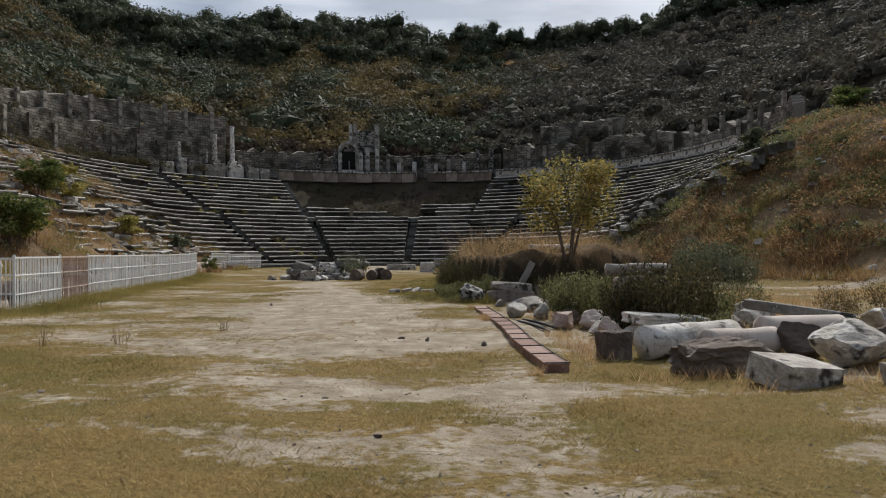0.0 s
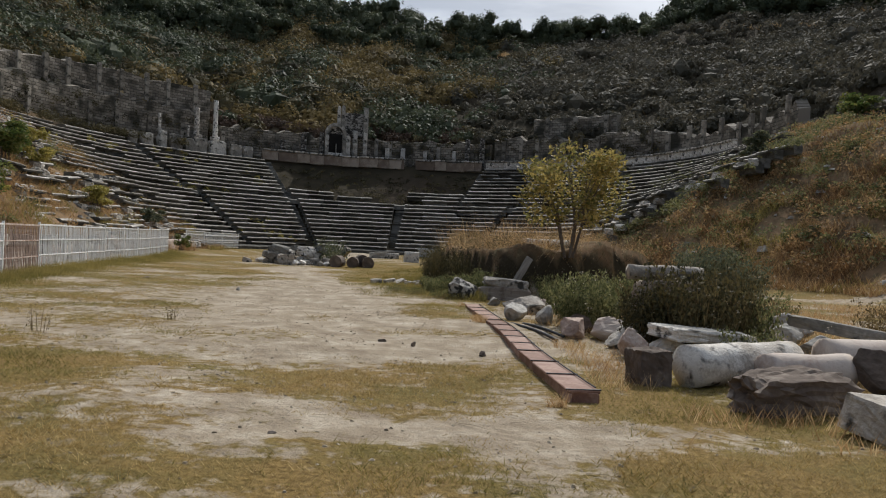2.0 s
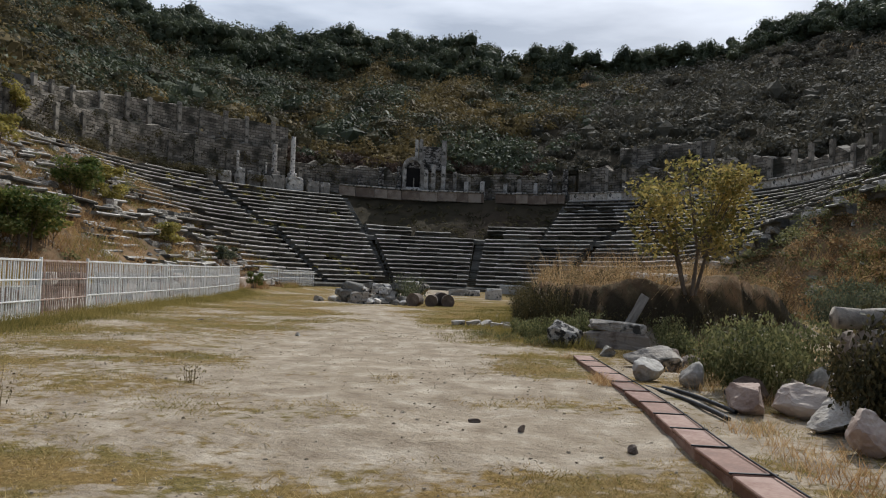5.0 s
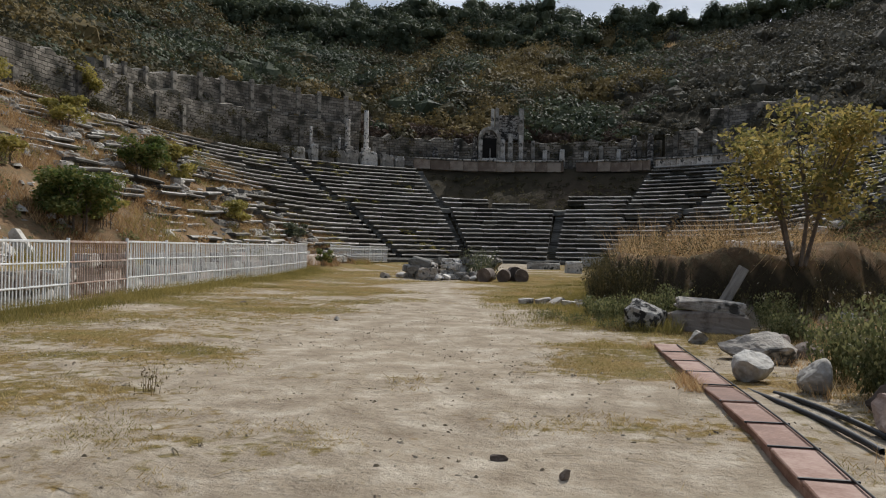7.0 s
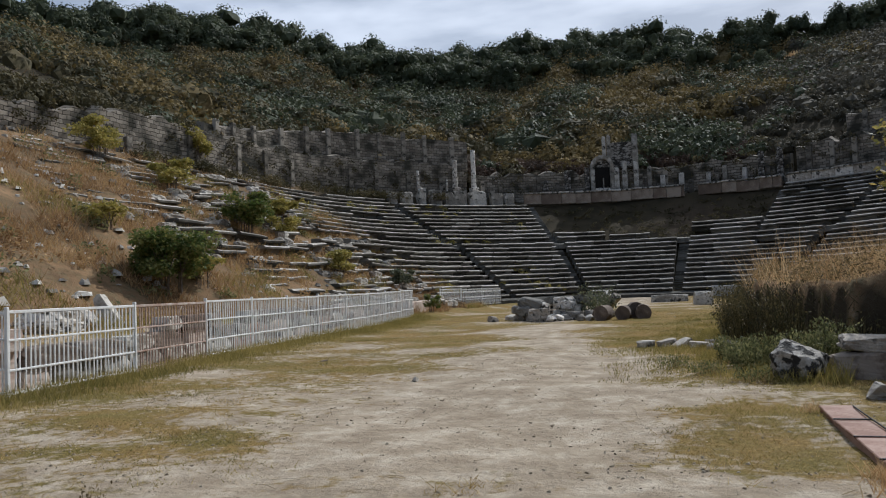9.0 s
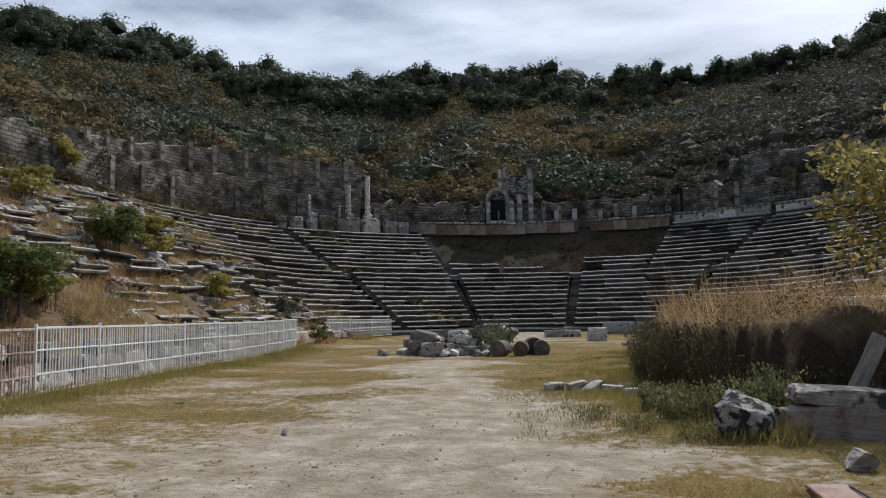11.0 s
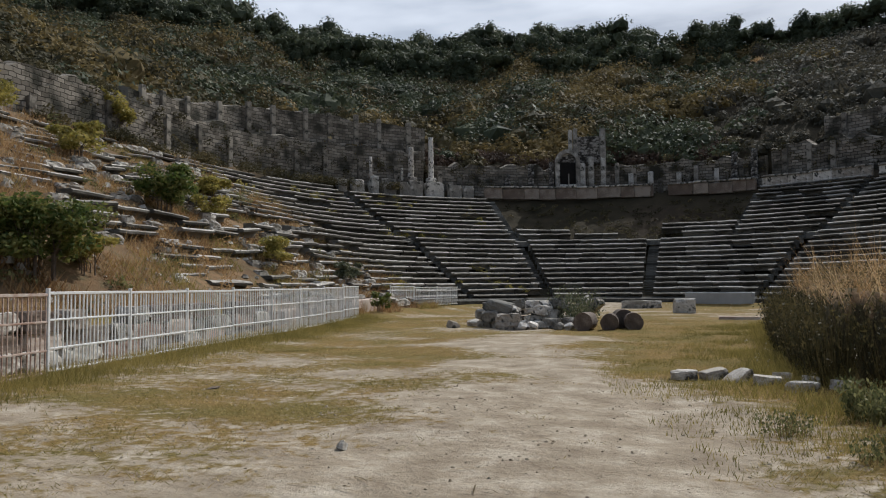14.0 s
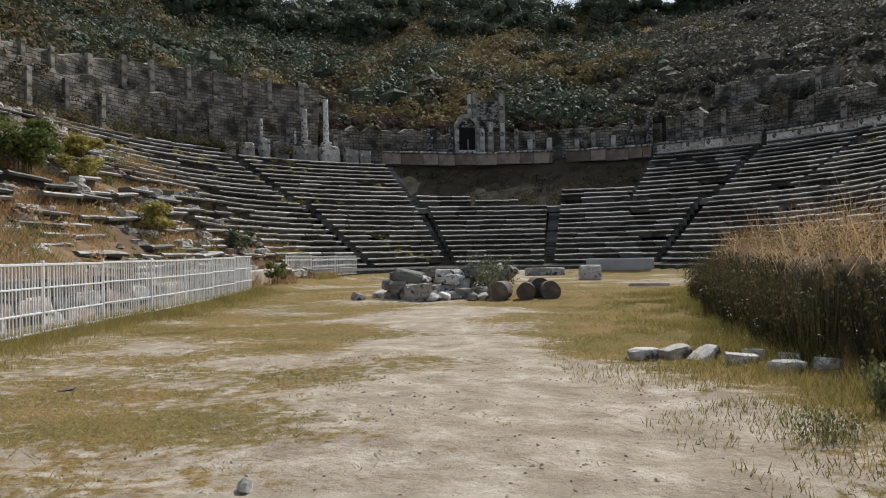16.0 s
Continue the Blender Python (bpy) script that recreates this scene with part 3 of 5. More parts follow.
def seat_row(parent, rnd, r, z, tread, rise, a0, a1, loss, tumble):
    deg = a0
    step = math.degrees(1 / r)
    while deg < a1 - 0.3:
        broken = tumble(deg) > 0.2 and rnd.random() < 0.4
        length = rnd.uniform(0.5, 1.2) if broken else rnd.uniform(1.2, 2.5)
        wide = min(length * (step if abs(deg) < 90 else 2.2), a1 - deg)
        mid = deg + wide / 2
        frac = tumble(mid)
        if rnd.random() > loss(mid):
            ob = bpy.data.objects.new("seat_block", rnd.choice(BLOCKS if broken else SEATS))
            scene.collection.objects.link(ob)
            m = at_ring(r + rnd.gauss(0, 0.02 + 0.12 * frac), mid, z + rnd.gauss(0, 0.012 + 0.05 * frac) - 0.06 * frac, (rnd.gauss(0, 0.01 + 0.06 * frac), rnd.gauss(0, 0.008 + 0.05 * frac)))
            m = m @ Euler((0, 0, rnd.gauss(0, 0.008 + 0.12 * frac))).to_matrix().to_4x4()
            size = length * (wide / (length * (step if abs(deg) < 90 else 2.2)))
            ob.matrix_world = m @ Matrix.Diagonal((size * (1.0 if not broken else rnd.uniform(0.6, 1.0)), tread * (0.8 if broken else 1.25), rise * (0.9 if broken else 1.3), 1))
            ob.parent = parent
        deg += wide


def wedge(name, rnd, lower, a0, a1, rows, label):
    t = thing(name, Matrix(), label, "stone seating", "seating wedges of the theatre")
    for i in rows:
        if lower:
            r, z = R_IN + 0.35 + i * (R_DIAZ - R_IN - 0.35) / LOWER, 0.55 + i * 0.382
            tread, rise = 0.56, 0.382
        else:
            r, z = R_DIAZ + 1.1 + i * (R_TOP - R_DIAZ - 1.1) / UPPER, 5.32 + i * 0.40
            tread, rise = 0.70, 0.40
        worn = lambda d: float(0.55 * smooth(-84, -118, np.array(d)) + 0.8 * smooth(88, 138, np.array(d)))
        gone = lambda d: 0.04 + (0.6 if lower or d > 0 else 0.25) * worn(d)
        seat_row(t, rnd, r, z - rise * 0.3, tread, rise, a0, a1, gone, worn)
    return t


rnd = random.Random(11)
GAP = 1.7
edges = [-140] + STAIRS + [121]
for i in range(len(edges) - 1):
    a0, a1 = edges[i] + (GAP if i else 0), edges[i + 1] - (GAP if i < len(edges) - 2 else 0)
    wedge("lower_seating", rnd, True, a0, a1, range(LOWER), "curved rows of worn grey stone seats above the orchestra")
for a0, a1, rows in ((-150, -63.2, range(UPPER + 1)), (-60.8, -31.6, range(UPPER)), (-29.4, -17, range(0, 2)), (-16, -6, range(0, 1)), (3.8, 19.5, range(0, 3)), (20.3, 38.2, range(UPPER + 1)), (39.8, 57.0, range(UPPER + 1)), (58, 108, range(UPPER + 1)), (108, 117, range(9)), (117, 125, range(6))):
    wedge("upper_seating", rnd, False, a0, a1, rows, "upper rows of grey stone seats below the back wall")


def ring_wall(bm, r, thick, a0, a1, z0, top, piece=1.6, seed=0):
    """A curved wall with an uneven broken top; top is a function of the angle."""
    step = math.degrees(piece / r)
    k = max(2, int((a1 - a0) / step))
    rows = []
    for i in range(k + 1):
        d = a0 + (a1 - a0) * i / k
        h = top(d)
        jit = 0.02 * noise.noise(Vector((d * 0.9, seed, 0)))
        rows.append([bm.verts.new(around(rr + jit, d, z)[0]) for rr, z in ((r, z0), (r, h), (r + thick, h + 0.15), (r + thick, z0))])
    layer = bm.loops.layers.uv.new("courses")
    run = {v: (i * piece, v.co.z) for i, row in enumerate(rows) for v in row}
    for a, b in zip(rows, rows[1:]):
        for j in range(4):
            f = bm.faces.new((a[j], a[(j + 1) % 4], b[(j + 1) % 4], b[j]))
            for loop in f.loops:
                loop[layer].uv = run[loop.vert]
    bm.faces.new(rows[0])
    bm.faces.new(rows[-1][::-1])


def jag(d, amp, seed):
    return amp * (noise.noise(Vector((d * 0.55, seed, 0.3))) + 0.6 * noise.noise(Vector((d * 2.1, seed, 4.3))))


def stairways():
    for i, a in enumerate(STAIRS):
        st = thing("stairway", Matrix(), "narrow worn stone steps between the wedges of seats", "stairs", "stairways of the seating")
        for k in range(26):
            bm = bmesh.new()
            r, z = R_IN + 0.52 + k * 0.288, 0.17 + k * 0.191
            box(bm, (0.85, 0.42, 0.2), (0, 0.2, 0), bevel=0.02)
            ob = part("step", bm, DARKSTONE, st)
            ob.matrix_world = at_ring(r, a, z, (rnd.gauss(0, 0.02), rnd.gauss(0, 0.03)))
    for a, k1 in ((-30.5, 20), (20.0, 20), (39.0, 20), (57.5, 20), (-62.0, 20)):
        st = thing("stairway", Matrix(), "narrow worn stone steps of the upper seats", "stairs", "stairways of the seating")
        for k in range(k1):
            bm = bmesh.new()
            box(bm, (0.8, 0.5, 0.2), (0, 0.2, 0), bevel=0.02)
            ob = part("step", bm, DARKSTONE, st)
            ob.matrix_world = at_ring(R_DIAZ + 1.25 + k * 0.36, a, 5.09 + k * 0.205, (rnd.gauss(0, 0.02), rnd.gauss(0, 0.03)))


stairways()

# the broad ledge half way up
bm = bmesh.new()
ring_wall(bm, R_DIAZ - 0.1, 1.3, -100, 118, 4.6, lambda d: 5.0 + jag(d * 3, 0.09, 5), 0.9, seed=2)
tagged(part("diazoma_ledge", bm, DARKSTONE), "pale walkway of worn stone slabs half way up the seats", "walkway", kind="structure")

# podium under the lowest row
bm = bmesh.new()
ring_wall(bm, R_IN - 0.12, 0.5, -95, 80, -0.2, lambda d: 0.5 + jag(d, 0.04, 7), seed=3)
tagged(part("podium_wall", bm, DARKSTONE), "low stone podium round the orchestra", "podium", kind="structure")


def parapet(a0, a1, z0, z1):
    """A row of upright slabs with a moulded cap."""
    p = thing("parapet", Matrix(), "weathered stone slab parapet above the top seats", "parapet", "parapets", "structure")
    d = a0
    while d < a1 - 0.4:
        w = min(rnd.uniform(2.4, 4.6), a1 - d)
        length = math.radians(w) * (R_TOP + 0.4) * 1.005
        bm = bmesh.new()
        box(bm, (length - 0.03, 0.35, z1 - z0), (0, 0, (z1 - z0) / 2), bevel=0.03)
        ob = part("slab", bm, MARBLE if a0 > 15 else PARAPET, p)
        ob.matrix_world = at_ring(R_TOP + 0.45, d + w / 2, z0 + rnd.gauss(0, 0.02))
        bm = bmesh.new()
        box(bm, (length, 0.55, 0.16), (0, 0, 0.08), bevel=0.04)
        ob = part("cap", bm, SEAT, p)
        ob.matrix_world = at_ring(R_TOP + 0.42, d + w / 2, z1 + rnd.gauss(0, 0.02))
        d += w


parapet(-31.5, 1.2, 9.4, 10.4)
parapet(3.8, 19.4, 9.4, 10.35)
parapet(20.5, 38.5, 9.45, 10.4)
parapet(39.6, 87, 9.35, 10.3)


def wall_section(name, a0, a1, r, thick, z0, top, pitch, pier_top, label, lower_piers=True):
    w = thing(name, Matrix(), label, "ruined wall", kind="structure")
    bm = bmesh.new()
    ring_wall(bm, r, thick, a0, a1, z0, top, 0.7, seed=a0)
    part("masonry", bm, COURSED, w)
    d = a0 + pitch / 2
    while d < a1:
        h = pier_top(d)
        if h > z0 + 0.5 and rnd.random() < 0.9:
            bm = bmesh.new()
            box(bm, (rnd.uniform(0.35, 0.5), 0.3, h - z0), (0, -0.06, (h - z0) / 2), bevel=0.03)
            ob = part("pilaster", bm, WALLSTONE, w)
            ob.matrix_world = at_ring(r, d, z0)
        d += pitch * rnd.uniform(0.8, 1.2)
    return w


# back wall: a tall two-storey stretch, a low middle stretch and a broken stretch with terraces
wall_section("wall_back_tall_lower", -152, -42, R_WALL, 0.8, 9.2, lambda d: 13.2 + jag(d, 0.45, 1) + 0.5 * float(smooth(-100, -45, np.array(d))) - 1.2 * float(smooth(-112, -140, np.array(d))), 6.2, lambda d: 12.7 + jag(d, 0.8, 3) - 2.0 * float(smooth(-100, -125, np.array(d))), "tall rubble stone back wall with engaged piers")
wall_section("wall_back_tall_upper", -100, -41, R_WALL + 0.9, 0.8, 12.0, lambda d: 14.2 + 2.0 * float(smooth(-98, -62, np.array(d))) + jag(d, 0.25, 2) , 5.4, lambda d: 14.5 + 2.0 * float(smooth(-98, -62, np.array(d))) + jag(d, 0.3, 6), "upper storey of the rubble back wall with pilasters")
wall_section("wall_back_middle", -41, 20, R_WALL, 0.8, 9.2, lambda d: 12.7 + jag(d, 0.5, 11), 4.2, lambda d: 11.8 + jag(d, 1.6, 12), "low ruined back wall with half columns, overgrown on top")
wall_section("wall_back_broken", 21, 100, R_WALL, 0.8, 9.2, lambda d: 13.2 + jag(d, 0.7, 21) - 1.2 * float(smooth(50, 70, np.array(d))), 4.4, lambda d: 12.9 + jag(d, 1.0, 22), "broken rubble back wall with pilasters")
wall_section("wall_back_terrace", 28, 46, R_WALL + 2.2, 0.8, 12.5, lambda d: 15.6 + jag(d, 0.25, 31), 6, lambda d: 15.7 + jag(d, 0.3, 33), "pale terrace wall above the back wall")


def shaft(name, r, deg, z, height, radius, label, base=True):
    c = thing(name, at_ring(r, deg, z), label, "column", "standing columns")
    if base:
        bm = bmesh.new()
        box(bm, (radius * 3.2, radius * 3.2, 0.35), (0, 0, 0.175), bevel=0.05)
        part("plinth", bm, MARBLE, c)
    bm = bmesh.new()
    sides, rings = 14, 10
    rows = []
    for i in range(rings + 1):
        f = i / rings
        rr = radius * (1.18 if i == 0 else 1 - 0.12 * f)
        rows.append([bm.verts.new((rr * math.cos(2 * math.pi * j / sides), rr * math.sin(2 * math.pi * j / sides), (0.33 if base else 0) + f * height)) for j in range(sides)])
    for a, b in zip(rows, rows[1:]):
        for j in range(sides):
            bm.faces.new((a[j], a[(j + 1) % sides], b[(j + 1) % sides], b[j]))
    bm.faces.new(rows[-1])
    rough_up(bm, 0.025, 2.0, deg)
    part("shaft", bm, MARBLE, c, shade=True)
    return c


shaft("column", 28.2, -41.2, 10.9, 3.75, 0.24, "tall slim standing marble column on a plinth")
shaft("column", 28.2, -45.2, 10.9, 2.7, 0.26, "shorter broken standing marble column on a plinth")
shaft("column", 28.2, -53.3, 10.9, 1.5, 0.14, "thin broken marble column stub")
shaft("column", 28.2, -47.0, 10.9, 1.1, 0.12, "thin broken marble column stub", False)

# pedestals and loose blocks in a line above the top seats
for i, (d, w, h) in enumerate([(-41, 2.2, 0.75), (-45, 1.9, 0.8), (-47.3, 1.3, 0.6), (-50.3, 1.6, 0.85), (-53.3, 0.9, 0.95), (-37, 1.6, 0.6), (-34.3, 1.3, 0.55), (-56.5, 1.4, 0.5), (-60, 1.1, 0.4)]):
    ob = part("pedestal_block", cut_block(100 + i, (w * 0.75, 0.8, h + 0.9), 0.08), SEAT)
    ob.matrix_world = at_ring(27.75, d, 9.1)
    ob.location.z = 10.9 - (h + 0.9) + (h - 0.85)
    tagged(ob, "squared marble block in line above the seats", "stone block", "pedestals above the seats")


def doorway():
    n = thing("niche_doorway", at_ring(28.8, -14.6, 10.45), "arched stone doorway with dark opening in the back wall", "doorway", kind="structure")
    for s in (-1, 1):
        bm = bmesh.new()
        box(bm, (0.42, 0.7, 2.7), (s * 0.95, -0.1, 1.35), bevel=0.03)
        part("jamb", bm, SEAT, n)
    bm = bmesh.new()
    k = 11
    rows = []
    for i in range(k + 1):
        a = math.pi * i / k
        rows.append([bm.verts.new((rr * math.cos(a), yy, 2.65 + rr * 0.98 * math.sin(a))) for rr, yy in ((0.78, -0.45), (1.16, -0.45), (1.16, 0.25), (0.78, 0.25))])
    for a, b in zip(rows, rows[1:]):
        for j in range(4):
            bm.faces.new((a[j], a[(j + 1) % 4], b[(j + 1) % 4], b[j]))
    part("arch", bm, SEAT, n)
    bm = bmesh.new()
    box(bm, (1.5, 0.5, 0.5), (0, -0.1, 0.25), bevel=0.03)
    part("threshold", bm, MARBLE, n)
    bm = bmesh.new()
    box(bm, (1.55, 0.14, 0.85), (0, -0.1, 2.95))
    part("tympanum", bm, RUBBLE, n)
    # flat panel added to stand for the deep shade inside the doorway
    bm = bmesh.new()
    box(bm, (1.5, 0.08, 2.1), (0, -0.24, 1.5))
    part("opening_shade", bm, DOORSHADE, n)
    bm = bmesh.new()
    box(bm, (0.12, 0.14, 1.0), (0.08, -0.3, 1.0), bevel=0.02)
    part("mullion", bm, SEAT, n)


doorway()
for d, z0, h, w in ((-13.9, 13.2, 3.0, 0.35), (-13.0, 13.2, 3.1, 0.4), (-8.0, 13.0, 3.3, 0.55), (-11.8, 10.5, 2.4, 0.5), (-10.2, 10.5, 3.0, 0.5), (-8.0, 10.5, 2.9, 0.45), (-17.6, 10.5, 2.6, 0.45), (-21.5, 10.5, 2.4, 0.55), (-5.5, 10.5, 2.3, 0.4), (-3.0, 10.5, 1.3, 0.45), (0.5, 10.5, 1.4, 0.5), (5.5, 10.5, 1.2, 0.4), (8.5, 10.5, 1.7, 0.4), (12, 10.5, 1.3, 0.4), (15, 10.5, 2.6, 0.5), (18.3, 10.5, 2.7, 0.5), (-26, 10.5, 1.4, 0.5)):
    ob = part("pier", cut_block(int(d * 10) + 900, (w, 0.5, h + 0.4), 0.05), SEAT if abs(d) < 14 else RUBBLE)
    ob.matrix_world = at_ring(28.75 if z0 < 12 else 29.3, d, z0 - 0.4)
    tagged(ob, "upright stone pier of the ruined colonnade", "pier", "piers of the back wall")
bm = bmesh.new()
box(bm, (2.6, 0.4, 2.6), (0, 0, 1.3), bevel=0.04)
ob = part("wall_above_niche", bm, RUBBLE)
ob.matrix_world = at_ring(29.6, -10.4, 13.0)
tagged(ob, "fragment of rubble wall between two piers", "ruined wall", kind="structure")

# low block at the foot of the right-hand lower seats
bm = bmesh.new()
box(bm, (4.6, 0.5, 1.0), (0, 0, 0.5), bevel=0.05)
bmesh.ops.subdivide_edges(bm, edges=[e for e in bm.edges if e.calc_length() > 2], cuts=8)
rough_up(bm, 0.03, 1.5, 5)
ob = part("orchestra_wall", bm, CONCRETE)
ob.matrix_world = at_ring(11.0, 28, -0.05)
tagged(ob, "low pale stone wall along the orchestra edge", "low wall", kind="structure")
ob = part("altar_block", cut_block(61, (1.0, 0.9, 0.75), 0.05), SEAT)
ob.matrix_world = pose(-2.0, 58.0, 0.0, rz=12)
tagged(ob, "squat grey stone block standing in the orchestra", "stone block")


# ---- fence ----
def fence_panel(a, b, height, colour, name="fence_panel", label="white painted steel fence panel with thin upright bars"):
    a, b = Vector((*a, land_at(*a))), Vector((*b, land_at(*b)))
    way = b - a
    length = way.xy.length
    m = Matrix.Translation((a.x, a.y, min(a.z, b.z) + 0.02)) @ Matrix.Rotation(math.atan2(way.y, way.x), 4, "Z")
    p = thing(name, m, label, "fence panel", "fence panels along the path")
    for z in (0.08, 0.45, 0.93, height - 0.02):
        bm = bmesh.new()
        box(bm, (length, 0.04, 0.035 if z < height - 0.1 else 0.05), (length / 2, 0, z), bevel=0.006)
        part("rail", bm, colour, p)
    bars = max(3, int(length / 0.115))
    me = None
    for i in range(bars):
        x = (i + 0.5) * length / bars
        if me is None:
            bm = bmesh.new()
            box(bm, (0.02, 0.02, height - 0.1), (0, 0, 0.05 + (height - 0.1) / 2))
            ob = part("bar", bm, colour, p)
            me = ob.data
        else:
            ob = new("bar", me)
            ob.parent = p
        ob.location = (x, 0.012 * random.Random(i).uniform(-1, 1), 0)
    bm = bmesh.new()
    box(bm, (0.06, 0.06, height + 0.06), (0, 0, (height + 0.06) / 2), bevel=0.008)
    part("post", bm, WHITE, p)
    return p


for i, (a, b) in enumerate(zip(FENCE, FENCE[1:])):
    if i == 1:
        fence_panel(a, b, 1.40, RUSTFENCE, label="rusty brown steel fence panel with thin upright bars")
    else:
        fence_panel(a, b, 1.40, WHITE)
fence_panel((-13.0, 20.4), (-10.78, 20.5), 1.36, WHITE)
FENCE2 = [(-17.3, 55.5), (-16.9, 58.2), (-16.4, 60.9), (-15.9, 63.6)]
for a, b in zip(FENCE2, FENCE2[1:]):
    fence_panel(a, b, 1.15, WHITE)
bm = bmesh.new()
box(bm, (0.4, 7.0, 0.9), (0, 0, 0.45), bevel=0.04)
bmesh.ops.subdivide_edges(bm, edges=[e for e in bm.edges if e.calc_length() > 2], cuts=10)
rough_up(bm, 0.05, 1.2, 8)
ob = part("passage_wall", bm, PINK)
ob.matrix_world = pose(-16.9, 51.6, 0, rz=8)
tagged(ob, "low brownish stone wall beside the end of the fence", "low wall", kind="structure")


# ---- low retaining wall of old blocks behind the fence ----
def retaining_wall():
    w = thing("retaining_wall", Matrix(), "low retaining wall of weathered pale blocks behind the fence", "low wall", kind="structure")
    r3 = random.Random(9)
    shapes = []
    for i in range(6):
        ob = part("wall_block", cut_block(300 + i, (1.0, 0.5, 1.0), 0.07, 5), (SEAT, PINK, BROWNROCK)[i % 3], w)
        shapes.append(ob)
    used = set()
    for course in range(3):
        y = 15.5 + 0.5 * course
        while y < 49.5:
            length = r3.uniform(0.7, 1.7)
            if not (course == 2 and r3.random() < 0.35):
                ya, yb = y, y + length
                fx = lambda q: float(np.interp(q, [p[1] for p in FENCE], [p[0] for p in FENCE])) - 1.25
                i = r3.randrange(6)
                if i in used:
                    ob = new("wall_block", shapes[i].data)
                    ob.parent = w
                else:
                    ob = shapes[i]
                    used.add(i)
                ob.matrix_world = Matrix.Translation((fx((ya + yb) / 2) + r3.gauss(0, 0.05), (ya + yb) / 2, -0.05 + course * 0.36)) @ Matrix.Rotation(math.atan2(yb - ya, fx(yb) - fx(ya)) + r3.gauss(0, 0.05), 4, "Z") @ Matrix.Diagonal((length * 0.97, 1, 0.40, 1))
            y += length


retaining_wall()


# ---- the slab-covered channel beside the path ----
def channel():
    c = thing("covered_channel", Matrix(), "low channel covered with red terracotta slabs and strapped with thin cables", "channel")
    line = [Vector((1.60, 10.85)), Vector((1.40, 13.4)), Vector((1.33, 15.6)), Vector((0.93, 20.5))]
    pos, r2 = [], random.Random(4)
    for a, b in zip(line, line[1:]):
        k = max(1, round((b - a).length / 0.86))
        for i in range(k):
            pos.append((a.lerp(b, i / k), a.lerp(b, (i + 1) / k)))
    for i, (a, b) in enumerate(pos):
        way = b - a
        m = Matrix.Translation((*((a + b) / 2), -0.045)) @ Matrix.Rotation(math.atan2(way.y, way.x), 4, "Z")
        bm = bmesh.new()
        box(bm, (way.length - 0.012, 0.31, 0.03), (0, 0, 0.13), bevel=0.008)
        ob = part("slab", bm, TILE, c)
        ob.matrix_world = m @ Euler((r2.gauss(0, 0.012), r2.gauss(0, 0.012), 0)).to_matrix().to_4x4()
        for s in (-1, 1):
            bm = bmesh.new()
            box(bm, (way.length, 0.03, 0.18), (0, s * 0.13, 0.024), bevel=0.006)
            ob = part("side_board", bm, TILE, c)
            ob.matrix_world = m
        bm = bmesh.new()
        box(bm, (0.02, 0.33, 0.012), (-way.length / 2 + 0.03, 0, 0.15))
        ob = part("strap", bm, PIPE, c, "thin dark strap")
        ob.matrix_world = m
    bm = bmesh.new()
    box(bm, (0.27, 0.03, 0.12), (1.595, 10.87, 0.02), bevel=0.004)
    part("end_board", bm, TILE, c)
    return pos


CHANNEL = channel()


def tube(name, points, radius, material, label, category):
    cu = bpy.data.curves.new(name, "CURVE")
    cu.dimensions, cu.bevel_depth, cu.bevel_resolution = "3D", radius, 3
    sp = cu.splines.new("NURBS")
    sp.points.add(len(points) - 1)
    for p, q in zip(sp.points, points):
        p.co = (*q, 1)
    sp.use_endpoint_u, sp.order_u = True, 4
    ob = new(name, cu)
    cu.materials.append(material)
    return tagged(ob, label, category)


tube("cable", [(1.08, 20.4, 0.118), (1.27, 18.0, 0.118), (1.47, 15.7, 0.118), (1.5, 14.2, 0.118), (1.52, 13.2, 0.118), (1.72, 10.95, 0.118)], 0.008, PIPE, "thin dark cable lying on the slabs", "cable")
tube("black_pipe", [(1.5, 17.6, 0.02), (1.60, 16.9, 0.06), (1.86, 16.2, 0.07), (2.02, 15.3, 0.02)], 0.026, PIPE, "black plastic water pipe beside the slabs", "pipe", )
tube("black_pipe", [(1.72, 17.3, 0.05), (1.92, 16.6, 0.10), (2.2, 15.7, 0.03)], 0.024, PIPE, "black plastic water pipe among the stones", "pipe")


# ---- stones beside the path ----
def stone(name, bm, x, y, material, label, category, rz=0, rx=0, ry=0, z=None, group="", shade=False):
    ob = part(name, bm, material, shade=shade)
    base = land_at(x, y) - 0.03 if z is None else z
    ob.matrix_world = pose(x, y, base, rx, ry, rz)
    return tagged(ob, label, category, group)


G1 = "fallen stones beside the path"
stone("cut_block", cut_block(1, (0.78, 0.6, 0.30), 0.03, chips=0), 4.0, 10.0, MARBLE, "pale squared marble block lying askew on dry grass", "stone block", 24, 9, 6, group=G1)
stone("column_stub", cut_block(2, (0.38, 0.36, 0.40), 0.10, chips=2), 2.52, 12.1, BROWNROCK, "short upright grey brown column stub", "column stub", 15, group=G1)
stone("column_drum", drum(3, 0.24, 1.55, 0.02), 3.62, 12.35, MARBLE, "pale fallen marble column shaft", "column drum", 26, group=G1, shade=True)
stone("column_drum", drum(4, 0.21, 1.0, 0.025), 4.2, 12.05, PINK, "pinkish fallen column shaft with broken end", "column drum", 12, group=G1, shade=True)
stone("column_drum", drum(5, 0.27, 1.25, 0.02), 5.45, 13.0, PINK, "pale pinkish fallen column shaft", "column drum", 10, group=G1, shade=True)
